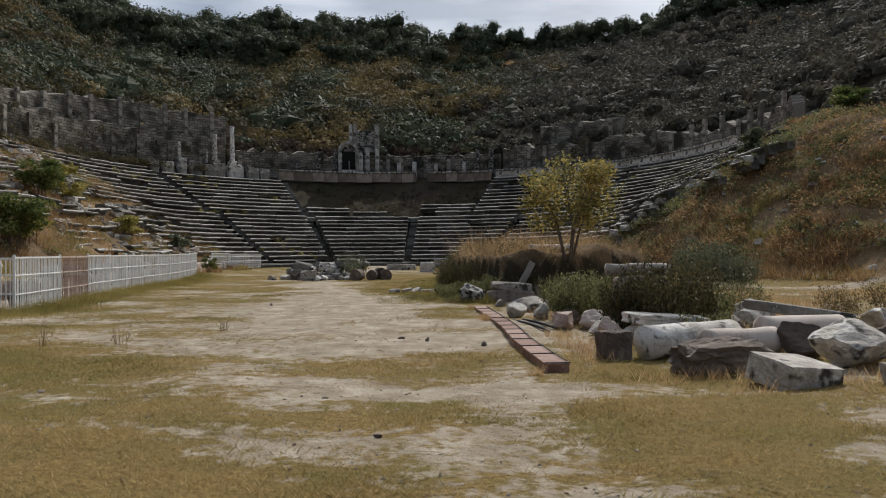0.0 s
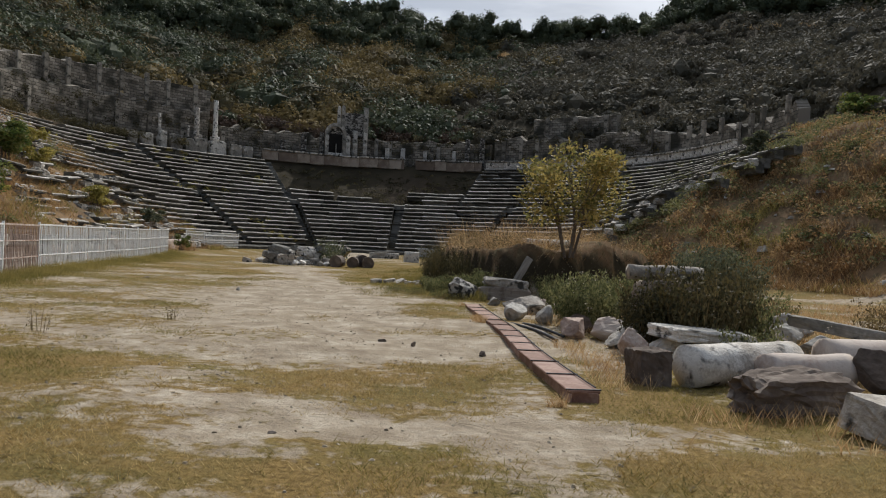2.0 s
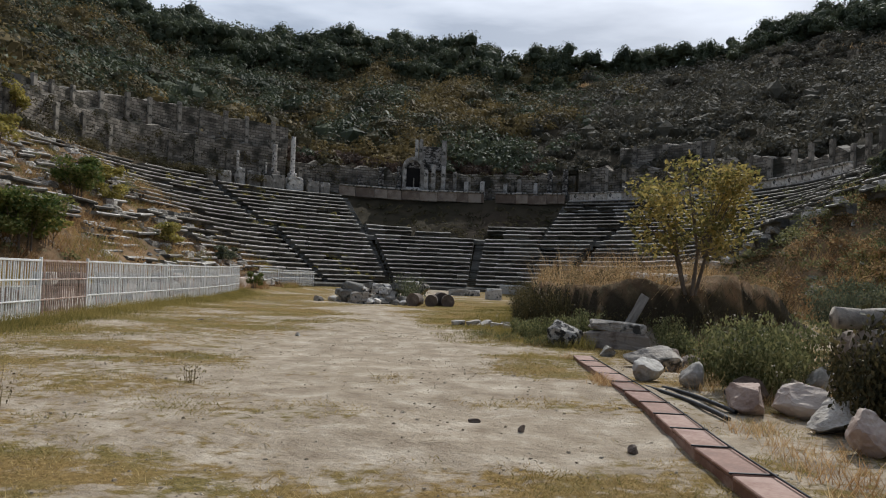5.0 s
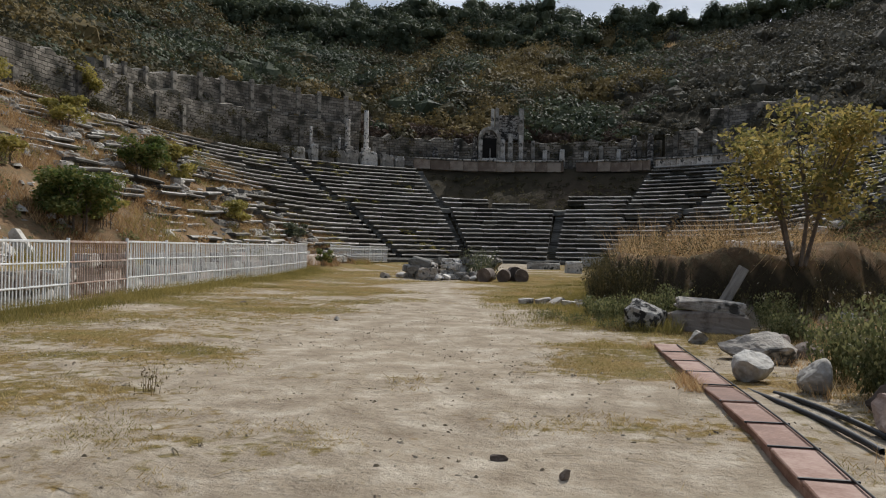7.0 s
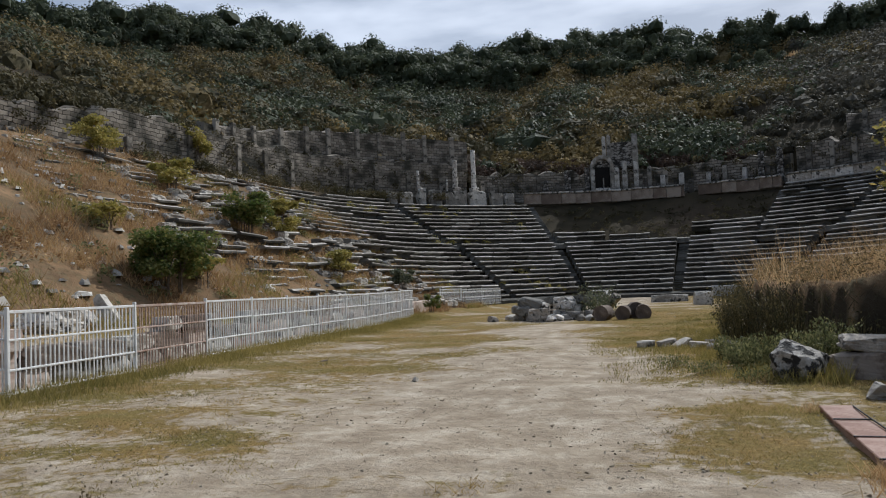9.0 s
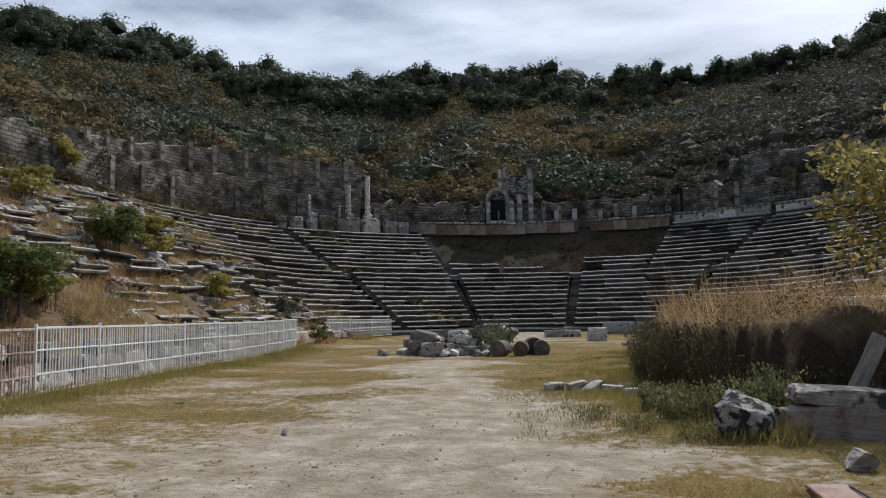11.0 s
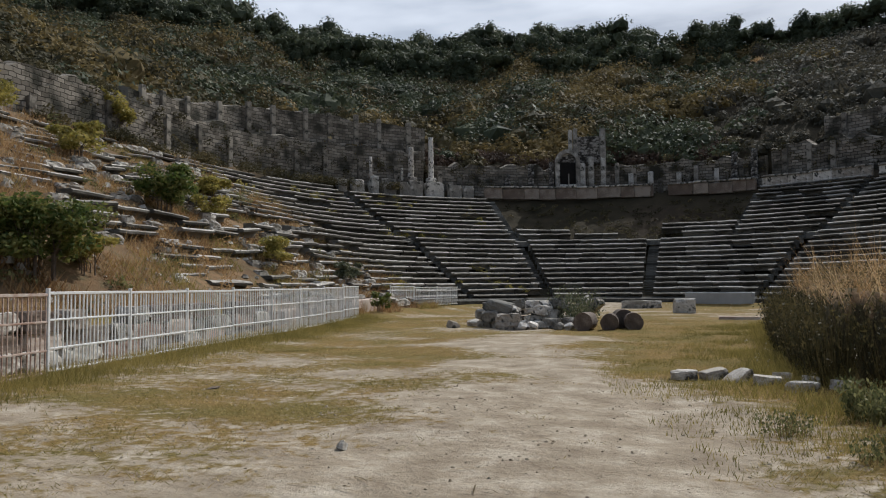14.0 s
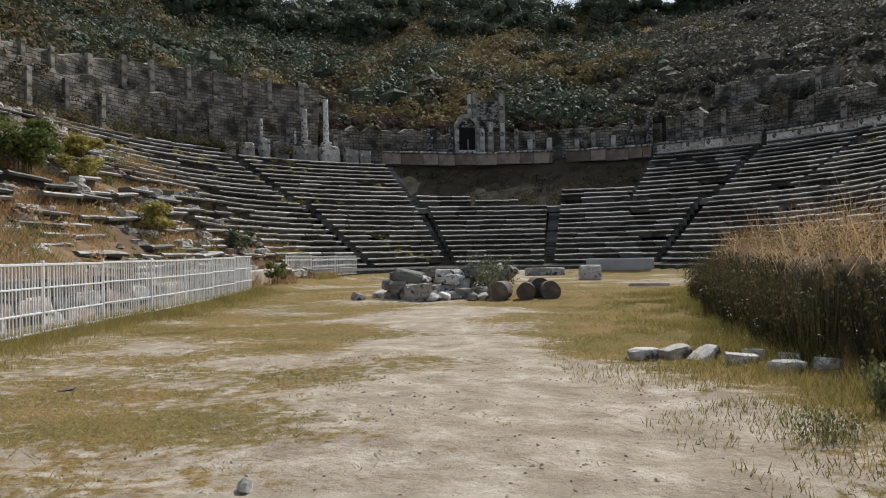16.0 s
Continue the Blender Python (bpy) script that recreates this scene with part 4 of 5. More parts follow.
stone("dark_rock", cut_block(6, (1.1, 0.46, 0.38), 0.16), 3.55, 10.95, BROWNROCK, "dark weathered architrave fragment", "rock", 16, 6, 0, group=G1)
stone("boulder", boulder(7, (1.15, 0.8, 0.62)), 5.35, 11.15, MARBLE, "large pale boulder with lichen", "boulder", 20, group=G1)
stone("cut_block", cut_block(8, (0.5, 0.4, 0.26), 0.03), 5.2, 9.85, MARBLE, "small pale squared block", "stone block", 5, group=G1)
stone("boulder", boulder(9, (0.7, 0.6, 0.55)), 4.95, 12.0, BROWNROCK, "dark mossy boulder among fallen columns", "boulder", 70, group=G1)
stone("flat_slab", cut_block(10, (1.2, 0.8, 0.17), 0.04, chips=1), 3.75, 14.05, MARBLE, "flat pale marble slab resting on rocks", "stone slab", 14, 0, 3, z=0.25, group=G1)
stone("boulder", boulder(11, (0.55, 0.6, 0.3)), 3.35, 14.1, MARBLE, "grey weathered boulder under a slab", "boulder", 30, group=G1)
stone("boulder", boulder(12, (0.6, 0.5, 0.3)), 4.0, 14.3, BROWNROCK, "brown boulder under a slab", "boulder", 75, group=G1)
stone("beam_stone", cut_block(13, (1.7, 0.2, 0.17), 0.06), 6.1, 14.6, SEAT, "long narrow stone beam lying tilted", "stone beam", -28, 0, 7, z=0.33, group=G1)
stone("boulder", boulder(14, (0.6, 0.6, 0.4)), 5.5, 14.2, SEAT, "grey boulder under a stone beam", "boulder", 10, group=G1)
stone("cut_block", cut_block(66, (0.7, 0.5, 0.3), 0.04), 6.7, 15.1, SEAT, "grey block under a stone beam", "stone block", 30, group=G1)
stone("column_slab", drum(15, 0.11, 1.15, 0.02), 3.62, 15.35, MARBLE, "pale rounded column piece on top of a stone stack", "column drum", 4, z=1.0, group=G1, shade=True)
stone("stack_block", cut_block(16, (0.9, 0.6, 1.02), 0.06), 3.65, 15.4, BROWNROCK, "tall doorway opening shade stack hidden by weeds", "stone block", 6, group=G1)
for i, (x, y, w, h) in enumerate([(4.35, 15.6, 0.7, 0.5), (4.9, 15.3, 0.55, 0.42), (5.25, 16.1, 0.8, 0.5), (4.6, 16.6, 0.75, 0.55), (5.9, 16.3, 0.6, 0.4), (5.0, 14.6, 0.5, 0.36), (4.45, 14.4, 0.45, 0.3), (6.4, 17.2, 0.8, 0.5), (7.2, 13.2, 1.0, 0.6), (7.6, 14.8, 0.8, 0.5)]):
    stone("boulder", boulder(30 + i, (w, w * 0.8, h)), x, y, (MARBLE, SEAT, BROWNROCK)[i % 3], "weathered boulder in a heap of broken stones", "boulder", i * 47, group=G1)
for i, (x, y, w, h, m) in enumerate([(2.05, 19.9, 1.0, 0.42, MARBLE), (1.66, 18.1, 0.5, 0.36, SEAT), (2.12, 17.4, 0.42, 0.38, SEAT), (2.55, 16.7, 0.5, 0.34, BROWNROCK), (2.35, 15.9, 0.6, 0.34, PINK), (2.95, 15.8, 0.75, 0.42, PINK), (3.0, 14.9, 0.7, 0.45, MARBLE), (2.85, 14.0, 0.55, 0.42, PINK), (2.35, 21.2, 0.7, 0.3, PINK), (2.7, 20.4, 0.5, 0.25, BROWNROCK), (1.5, 21.6, 0.4, 0.22, SEAT), (3.3, 18.6, 0.6, 0.35, MARBLE), (3.9, 17.7, 0.7, 0.42, SEAT), (3.2, 16.9, 0.5, 0.3, BROWNROCK)]):
    stone("boulder", boulder(50 + i, (w, w * 0.75, h)), x, y, m, "weathered boulder behind the channel", "boulder", i * 61, group=G1)
stone("boulder", boulder(77, (0.85, 0.6, 0.58), 12), 0.82, 23.35, SPOTTED, "white boulder with black lichen at the foot of the bank", "boulder", 15)
stone("bench_slab", cut_block(71, (1.15, 0.5, 0.2), 0.05), 1.92, 23.75, MARBLE, "pale rounded stone slab lying like a bench", "stone slab", 3, 3, 4, z=0.36)
stone("cut_block", cut_block(72, (1.35, 0.6, 0.42), 0.05), 1.9, 23.75, BROWNROCK, "doorway opening shade block under a slab", "stone block", 2)
bm = bmesh.new()
box(bm, (0.2, 0.05, 1.35), (0, 0, 0.67), bevel=0.01)
bmesh.ops.subdivide_edges(bm, edges=[e for e in bm.edges if e.calc_length() > 1], cuts=6)
rough_up(bm, 0.012, 3, 3)
ob = part("leaning_plank", bm, WOOD)
ob.matrix_world = pose(1.98, 24.3, 0.0, -18, 28, -8)
tagged(ob, "weathered grey wooden plank leaning on the bank", "plank")
stone("white_stone", boulder(73, (0.42, 0.36, 0.26)), 5.0, 26.6, CONCRETE, "rounded white stone on top of the bank", "stone", 10)
stone("column_drum", drum(74, 0.17, 1.5, 0.015), 3.55, 28.4, MARBLE, "pale fallen column on top of the bank", "column drum", -6, z=land_at(3.55, 28.4) - 0.02, shade=True)
for i, (x, y, w) in enumerate([(-1.95, 29.3, 0.5), (-1.5, 29.45, 0.5), (-1.15, 29.2, 0.6), (-0.8, 28.75, 0.5), (-0.55, 29.2, 0.45), (-0.42, 28.15, 0.5), (0.15, 28.4, 0.45), (-0.2, 28.8, 0.3)]):
    stone("cut_block", cut_block(80 + i, (w * 0.78, 0.26, 0.16), 0.07), x, y, MARBLE, "small pale broken block in the grass by the bank", "stone block", (5, 30, 55, -5, 80, 12, 20, 60)[i], 0, (0, -10, -25, 4, 10, 0, 6, 15)[i], z=-0.03, group="broken blocks by the bank")

# the heap of blocks and drums in front of the seats
G2 = "heap of stones in the orchestra"
for i, (x, y, w, h, m) in enumerate([(-9.3, 43.9, 0.8, 0.35, PINK), (-8.5, 43.2, 0.9, 0.45, SEAT), (-7.75, 42.4, 1.5, 0.75, MARBLE), (-7.9, 44.2, 1.0, 0.5, BROWNROCK), (-7.0, 43.6, 1.0, 0.6, SEAT), (-6.3, 42.8, 0.95, 0.5, SEAT), (-5.75, 43.2, 0.7, 0.55, MARBLE), (-8.6, 45.0, 1.2, 0.45, PINK), (-6.0, 45.0, 0.9, 0.5, SEAT), (-9.0, 46.0, 1.4, 0.35, PINK)]):
    stone("boulder", cut_block(110 + i, (w * 0.7, w * 0.55, h * 0.75), 0.13, 5), x, y, m, "broken stone in a heap in the orchestra", "boulder", i * 53, group=G2)
stone("cut_block", cut_block(131, (0.95, 0.7, 0.42), 0.06), -6.9, 43.7, MARBLE, "white squared block on top of a stone heap", "stone block", 8, z=0.52, group=G2)
stone("cut_block", cut_block(132, (1.6, 0.8, 0.28), 0.04), -8.3, 44.9, PINK, "flat pinkish slab on a stone heap", "stone slab", 5, z=0.4, group=G2)
for i, (x, y, r) in enumerate([(-5.1, 42.4, 0.31), (-4.3, 42.4, 0.28), (-3.6, 42.9, 0.3), (-4.0, 43.6, 0.34)]):
    stone("column_drum", drum(140 + i, r, 1.0, 0.03), x, y, BROWNROCK, "short fallen column drum with its round end showing", "column drum", 86 + 6 * i, group=G2)
for i, (x, y, w) in enumerate([(-5.6, 45.4, 1.1), (-5.0, 44.6, 0.8)]):
    stone("cut_block", cut_block(150 + i, (w, 0.35, 0.3), 0.04), x, y, MARBLE, "pale broken slab leaning on a heap", "stone slab", -30, 0, -38, z=0.55, group=G2)
for i in range(34):
    x, y = -9.6 + 4.6 * ((i * 0.618) % 1), 42.0 + 3.2 * ((i * 0.367) % 1)
    stone("boulder", boulder(210 + i, (0.5, 0.4, 0.3), 9, 3), x, y, (MARBLE, MARBLE, SEAT)[i % 3], "small broken stone at the foot of a heap", "boulder", i * 37, group=G2)
for i in range(12):
    x, y = -8.9 + 2.7 * ((i * 0.618 + 0.2) % 1), 42.6 + 2.2 * ((i * 0.414) % 1)
    w = 0.55 + 0.4 * ((i * 0.77) % 1)
    stone("broken_block", cut_block(230 + i, (w, w * 0.6, 0.34), 0.10, 5), x, y, (SEAT, MARBLE, DARKSTONE)[i % 3], "broken block piled on a heap of stones", "stone block", i * 71, 14 - 9 * (i % 4), 11 * (i % 3) - 9, z=0.28 + 0.16 * (i % 3), group=G2)
stone("fallen_beam", cut_block(160, (2.4, 0.5, 0.5), 0.08), -4.6, 66.5, SEAT, "long fallen stone beam by the seats", "stone beam", 8)
stone("fallen_beam", cut_block(161, (1.6, 0.3, 0.16), 0.04), 0.2, 50.5, PINK, "pale slab lying in grass", "stone slab", -8)
for i, (x, y, w, h) in enumerate([(-0.55, 14.46, 0.17, 0.07), (-0.1, 14.17, 0.10, 0.10), (0.81, 13.6, 0.17, 0.10), (-4.95, 23.3, 0.20, 0.12), (-0.2, 7.6, 0.10, 0.05), (-0.9, 9.2, 0.09, 0.04), (-8.6, 26.6, 0.35, 0.05), (-3.9, 9.5, 0.15, 0.05)]):
    stone("loose_stone", boulder(170 + i, (w * 0.75, w * 0.55, h * 0.8), 6, 3), x, y, BROWNROCK if i != 3 else SEAT, "loose stone lying on the sandy ground", "stone", i * 40, z=land_at(x, y) - 0.012, group="loose stones on the path")

# leaning logs behind the fence
stone("leaning_block", cut_block(180, (0.35, 0.3, 1.0), 0.05), -15.3, 27.4, SEAT, "pale stone slab leaning behind the fence", "stone slab", 20, 0, -35)
stone("boulder", boulder(181, (1.9, 0.8, 0.6)), -14.6, 24.6, MARBLE, "long pale boulder behind the fence", "boulder", 70)
stone("boulder", boulder(182, (0.8, 0.6, 0.6)), -15.2, 26.1, MARBLE, "pale boulder behind the fence", "boulder", 40)
for i, (x, y, w) in enumerate([(-14.2, 30.2, 0.9), (-14.6, 32.6, 1.1), (-14.9, 35.0, 0.7), (-15.6, 39.0, 1.0)]):
    stone("boulder", boulder(184 + i, (w, w * 0.7, w * 0.6)), x, y, MARBLE, "pale boulder seen through the fence", "boulder", i * 70, group="boulders behind the fence")


# ---- plants ----
rng = np.random.default_rng(5)


def dome(rng, centres, radius, height, k, hollow=0.55):
    """k points in each of many low domes."""
    c = np.repeat(np.asarray(centres, float), k, 0)
    n = len(c)
    d = rng.normal(size=(n, 3))
    d /= np.linalg.norm(d, axis=1)[:, None]
    d[:, 2] = np.abs(d[:, 2])
    s = rng.uniform(hollow, 1.0, n)[:, None]
    r = np.repeat(np.broadcast_to(radius, (len(centres),)), k)
    h = np.repeat(np.broadcast_to(height, (len(centres),)), k)
    return c + d * s * np.stack([r, r, h], 1)


ICO = bmesh.new()
bmesh.ops.create_icosphere(ICO, subdivisions=1, radius=1)
ICO_V = np.array([v.co[:] for v in ICO.verts])
ICO_F = np.array([[v.index for v in f.verts] for f in ICO.faces])
ICO.free()


def cores(rng, centres, radius, height, share=0.5):
    """A rough low solid added inside each crown lobe to block light; triangles are written as four corners."""
    n = len(centres)
    s = np.stack([np.broadcast_to(radius, (n,))] * 2 + [np.broadcast_to(height, (n,))], 1) * share
    v = np.asarray(centres)[:, None] + ICO_V[None] * s[:, None] * rng.uniform(0.72, 1.15, (n, len(ICO_V), 1))
    f = ICO_F[None] + (np.arange(n) * len(ICO_V))[:, None, None]
    return v.reshape(-1, 3), f.reshape(-1, 3)


def joined(name, leaves, core, material, label, category):
    """Leaves and cores in one mesh."""
    v = np.concatenate([leaves[0], core[0]])
    q = leaves[1]
    tri = np.concatenate([q, core[1] + len(leaves[0])])
    return tagged(new(name, mesh_from(name, v, tri, material)), label, category, kind="stuff")


def limb(bm, a, b, r0, r1, sides=6):
    a, b = Vector(a), Vector(b)
    way = (b - a).normalized()
    u = way.orthogonal().normalized()
    w = way.cross(u)
    ring = lambda c, r: [bm.verts.new(c + (u * math.cos(2 * math.pi * j / sides) + w * math.sin(2 * math.pi * j / sides)) * r) for j in range(sides)]
    p, q = ring(a, r0), ring(b, r1)
    for j in range(sides):
        bm.faces.new((p[j], p[(j + 1) % sides], q[(j + 1) % sides], q[j]))
    bm.faces.new(q)


def bush(name, x, y, wide, high, material, leaves, leaf, label, seed, category="bush", z=None, trunk=0.0, stems=7, lobes=14):
    """Stems that fork into a crown of leaf lobes; trunk is the bare height."""
    r, g = random.Random(seed), np.random.default_rng(seed)
    t = thing(name, Matrix.Translation((x, y, land_at(x, y) - 0.05 if z is None else z)), label, category)
    tips = []
    for i in range(stems):
        bm = bmesh.new()
        a = 2 * math.pi * i / stems + r.uniform(-0.4, 0.4)
        foot = Vector((math.cos(a), math.sin(a), 0)) * wide * (0.04 if trunk else 0.12)
        fork = Vector((math.cos(a) * wide * 0.12, math.sin(a) * wide * 0.12, max(trunk, high * 0.3)))
        limb(bm, foot, fork, 0.012 * high + 0.006, 0.009 * high + 0.004)
        for _ in range(max(1, lobes // stems)):
            b = a + r.uniform(-0.9, 0.9)
            rad = r.uniform(0.15, 0.42) * wide
            tip = Vector((math.cos(b) * rad, math.sin(b) * rad, r.uniform(max(trunk, high * 0.25) + 0.1 * high, high * 0.9) * (1 - 0.35 * (rad / wide) ** 2)))
            limb(bm, fork, tip, 0.008 * high + 0.003, 0.003)
            tips.append(tip)
        part("stem", bm, BARK, t)
    pts = []
    for p in tips:
        k = int(leaves / len(tips) * r.uniform(0.6, 1.4))
        d = g.normal(size=(k, 3))
        d /= np.linalg.norm(d, axis=1)[:, None]
        s = g.uniform(0.2, 1.0, k)[:, None] ** 0.6
        pts.append(np.array(p) + d * s * np.array([wide * 0.2, wide * 0.2, high * 0.13]) * r.uniform(0.7, 1.3))
    pts = np.concatenate(pts)
    pts[:, 2] = np.maximum(pts[:, 2], 0.03)
    crown = new("crown", mesh_from("crown", *leaf_cloud(g, pts, leaf), material))
    crown.parent = t
    return t


bush("small_tree", 3.95, 26.3, 3.1, 3.45, LEAF_TREE, 5200, 0.07, "small multi-stemmed tree with yellowing leaves on the bank", 1, "tree", trunk=0.75, stems=5, lobes=30)
bush("bush", -18.1, 32.6, 3.0, 2.3, LEAF_BUSH, 8500, 0.08, "leafy green bush on the slope behind the fence", 2, stems=9, lobes=36)
bush("bush", -18.4, 34.6, 1.7, 1.2, LEAF_YELLOW, 2200, 0.07, "low yellow green bush on the slope behind the fence", 22)
bush("bush", -23.7, 44.8, 2.6, 2.3, LEAF_BUSH, 3600, 0.11, "green bush among the ruined seats", 3)
bush("bush", -26.6, 52.2, 2.4, 1.6, LEAF_YELLOW, 1800, 0.11, "low olive bush among the ruined seats", 31)
bush("bush", -19.8, 47.5, 2.2, 1.5, LEAF_YELLOW, 1500, 0.10, "low yellowing bush at the foot of the slope", 32)
bush("bush", -18.6, 52.6, 1.6, 1.3, WEED_BLUE, 1200, 0.10, "grey green bush at the foot of the slope", 33)
bush("bush", -31.2, 42.4, 3.0, 2.4, LEAF_YELLOW, 2400, 0.10, "yellow bush on the slope of fallen seats", 4)
bush("bush", -28.0, 44.1, 2.2, 2.0, LEAF_YELLOW, 1800, 0.10, "yellow bush on the slope of fallen seats", 5)
bush("bush", -24.0, 48.4, 2.0, 1.4, LEAF_YELLOW, 1500, 0.10, "yellow bush on the slope of fallen seats", 35)
bush("bush", -34.0, 53.4, 2.2, 3.7, LEAF_YELLOW, 2400, 0.11, "tall pale yellow bush against the back wall", 6)
bush("bush", -22.2, 33.8, 1.9, 1.2, LEAF_YELLOW, 1500, 0.08, "low yellow bush among fallen seats on the slope", 37)
bush("bush", 25.2, 50.4, 2.6, 2.2, LEAF_BUSH, 1700, 0.12, "green bush among the upper seats", 7)
bush("bush", 18.6, 49.3, 1.9, 2.0, WEED_BLUE, 1700, 0.12, "pale green bush among the seats", 8)
bush("bush", 33.5, 56.0, 4.6, 4.4, LEAF_YELLOW, 2400, 0.14, "olive tree above the slope", 9)
bush("bush", -15.9, 50.6, 1.0, 1.1, LEAF_BUSH, 700, 0.08, "dark small bush at the end of the fence", 36)


def weed_clump(name, x, y, wide, high, stalk_mat, leaf_mat, label, seed, stalks=60, leaves=1400, leaf=0.035, z=None, category="weeds"):
    g = np.random.default_rng(seed)
    t = thing(name, Matrix.Translation((x, y, land_at(x, y) - 0.03 if z is None else z)), label, category)
    a, d = g.uniform(0, 2 * np.pi, stalks), np.sqrt(g.uniform(0, 1, stalks)) * wide * 0.32
    roots = np.stack([np.cos(a) * d, np.sin(a) * d, np.zeros(stalks)], 1)
    tips = roots * 1.55 + np.stack([g.normal(0, 0.06, stalks), g.normal(0, 0.06, stalks), np.ones(stalks)], 1) * (high * g.uniform(0.55, 1.05, stalks))[:, None]
    side = np.stack([np.cos(a + 1.3), np.sin(a + 1.3), np.zeros(stalks)], 1) * 0.006
    v = np.stack([roots - side, roots + side, tips], 1).reshape(-1, 3)
    ob = new("stalks", mesh_from("stalks", v, np.arange(3 * stalks).reshape(-1, 3), stalk_mat))
    ob.parent = t
    pick = g.integers(0, stalks, leaves)
    f = g.uniform(0.15, 1.0, leaves)[:, None] ** 0.8
    pts = roots[pick] * (1 - f) + tips[pick] * f + g.normal(0, 0.035 * wide + 0.01, (leaves, 3)) * np.array([1, 1, 0.6])
    pts[:, 2] = np.maximum(pts[:, 2], 0.02)
    ob = new("leaves", mesh_from("leaves", *leaf_cloud(g, pts, leaf, 2.4), leaf_mat))
    ob.parent = t
    return t


weed_clump("weeds", 4.0, 14.85, 1.7, 1.25, STALK, WEED_DARK, "dense dark olive brown weeds over the stones", 1, 520, 9000, 0.034)
weed_clump("weeds", 3.2, 14.9, 0.8, 0.95, STALK, WEED_DARK, "dark olive brown weeds over the stones", 11, 120, 4500, 0.03)
weed_clump("weeds", 4.75, 14.9, 0.9, 0.9, WEED, WEED, "green leafy weeds beside the stones", 2, 80, 1800, 0.032)
weed_clump("weeds", 2.85, 17.2, 1.2, 0.95, WEED, WEED, "green flowering weeds behind the channel", 3, 140, 5200, 0.03)
weed_clump("weeds", 3.5, 18.0, 1.1, 1.05, WEED, WEED, "tall green weeds behind the channel", 4, 130, 4600, 0.03)
weed_clump("weeds", 2.6, 18.4, 0.8, 0.8, WEED, WEED, "green weeds behind the boulders", 12, 70, 1600, 0.03)
weed_clump("weeds", 4.2, 13.5, 0.8, 0.5, WEED, WEED, "low green weeds under the slab", 5, 60, 1500, 0.025)
weed_clump("weeds", 9.8, 31.6, 2.4, 1.8, WEED_BLUE, WEED_BLUE, "tall blue green weeds beyond the stones", 6, 240, 5000, 0.05)
weed_clump("weeds", 11.0, 31.0, 2.0, 1.3, WEED_BLUE, WEED_BLUE, "tall blue green weeds beyond the stones", 61, 160, 2600, 0.05)
for i, (x, y, w, h) in enumerate([(0.2, 24.7, 0.9, 0.42), (0.6, 24.4, 1.0, 0.6), (1.2, 24.6, 0.9, 0.66), (0.0, 25.7, 0.9, 0.45), (1.4, 24.9, 0.8, 0.8), (3.2, 24.6, 0.9, 0.7), (3.0, 22.6, 0.7, 0.5)]):
    weed_clump("weeds", x, y, w, h, WEED, WEED, "yellow green weeds at the foot of the bank", 20 + i, 70, 1700, 0.028)
for i in range(13):
    y = 26.6 + i * 1.15
    x = float(np.interp(y, [24.2, 26.5, 29.5, 36, 46], [2.2, 0.75, -0.2, 0.2, 1.0])) + 0.3 + 0.1 * math.sin(i * 2.1)
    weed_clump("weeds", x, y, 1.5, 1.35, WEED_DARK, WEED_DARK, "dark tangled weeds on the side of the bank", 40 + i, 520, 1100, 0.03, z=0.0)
for i in range(8):
    x = 1.0 + i * 0.75
    y = float(np.interp(x, [-1, 0.1, 1.3, 4.2, 8, 11], [30.5, 26.9, 25.0, 26.0, 30.5, 36])) + 0.3
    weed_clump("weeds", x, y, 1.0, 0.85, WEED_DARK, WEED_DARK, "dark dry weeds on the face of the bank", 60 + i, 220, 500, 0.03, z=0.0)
weed_clump("weeds", -9.3, 15.9, 1.3, 0.95, GREENGRASS, GREENGRASS, "clump of tall green grass near the fence", 80, 260, 800, 0.05)
weed_clump("weeds", -5.05, 13.9, 0.4, 0.5, STALK, STALK, "dry thin weed on the path edge", 81, 9, 80, 0.015)
weed_clump("weeds", -6.2, 13.6, 0.5, 0.5, STALK, STALK, "dry thin weed on the path edge", 82, 9, 90, 0.015)
weed_clump("weeds", -3.9, 15.6, 0.4, 0.3, STALK, STALK, "dry thin weed on the path", 83, 9, 80, 0.015)
for i, (x, y) in enumerate([(0.2, 22.9), (-0.4, 23.6), (0.7, 24.4), (-1.0, 24.9)]):
    weed_clump("weeds", x, y, 0.6, 0.25, STALK, WEED, "low dry weeds at the edge of the path", 90 + i, 50, 400, 0.02)
for i in range(9):
    weed_clump("weeds", 6.0 + i * 1.25 + 0.5 * math.sin(i * 3), 17.5 + 2.2 * math.sin(i * 1.7) + i * 0.4, 1.2, 0.75, STALK, WEED if i % 2 else STALK, "pale dry weeds with white seed heads beyond the stones", 100 + i, 70, 1200, 0.028)
weed_clump("weeds", -5.6, 43.9, 2.0, 1.45, WEED, WEED_BLUE, "grey green weeds growing through the stone heap", 120, 160, 1500, 0.05)


# ---- grass, pebbles and scrub that nobody could count ----
def scatter(rng, n, x0, x1, y0, y1):
    return rng.uniform(x0, x1, n), rng.uniform(y0, y1, n)


def on_land(x, y):
    return np.stack([x, y, land(x, y)], 1)


def camera_side(x, y):
    return (mound_height(x, y) < 0.1) & (inner_dist(x, y) < 0.3)


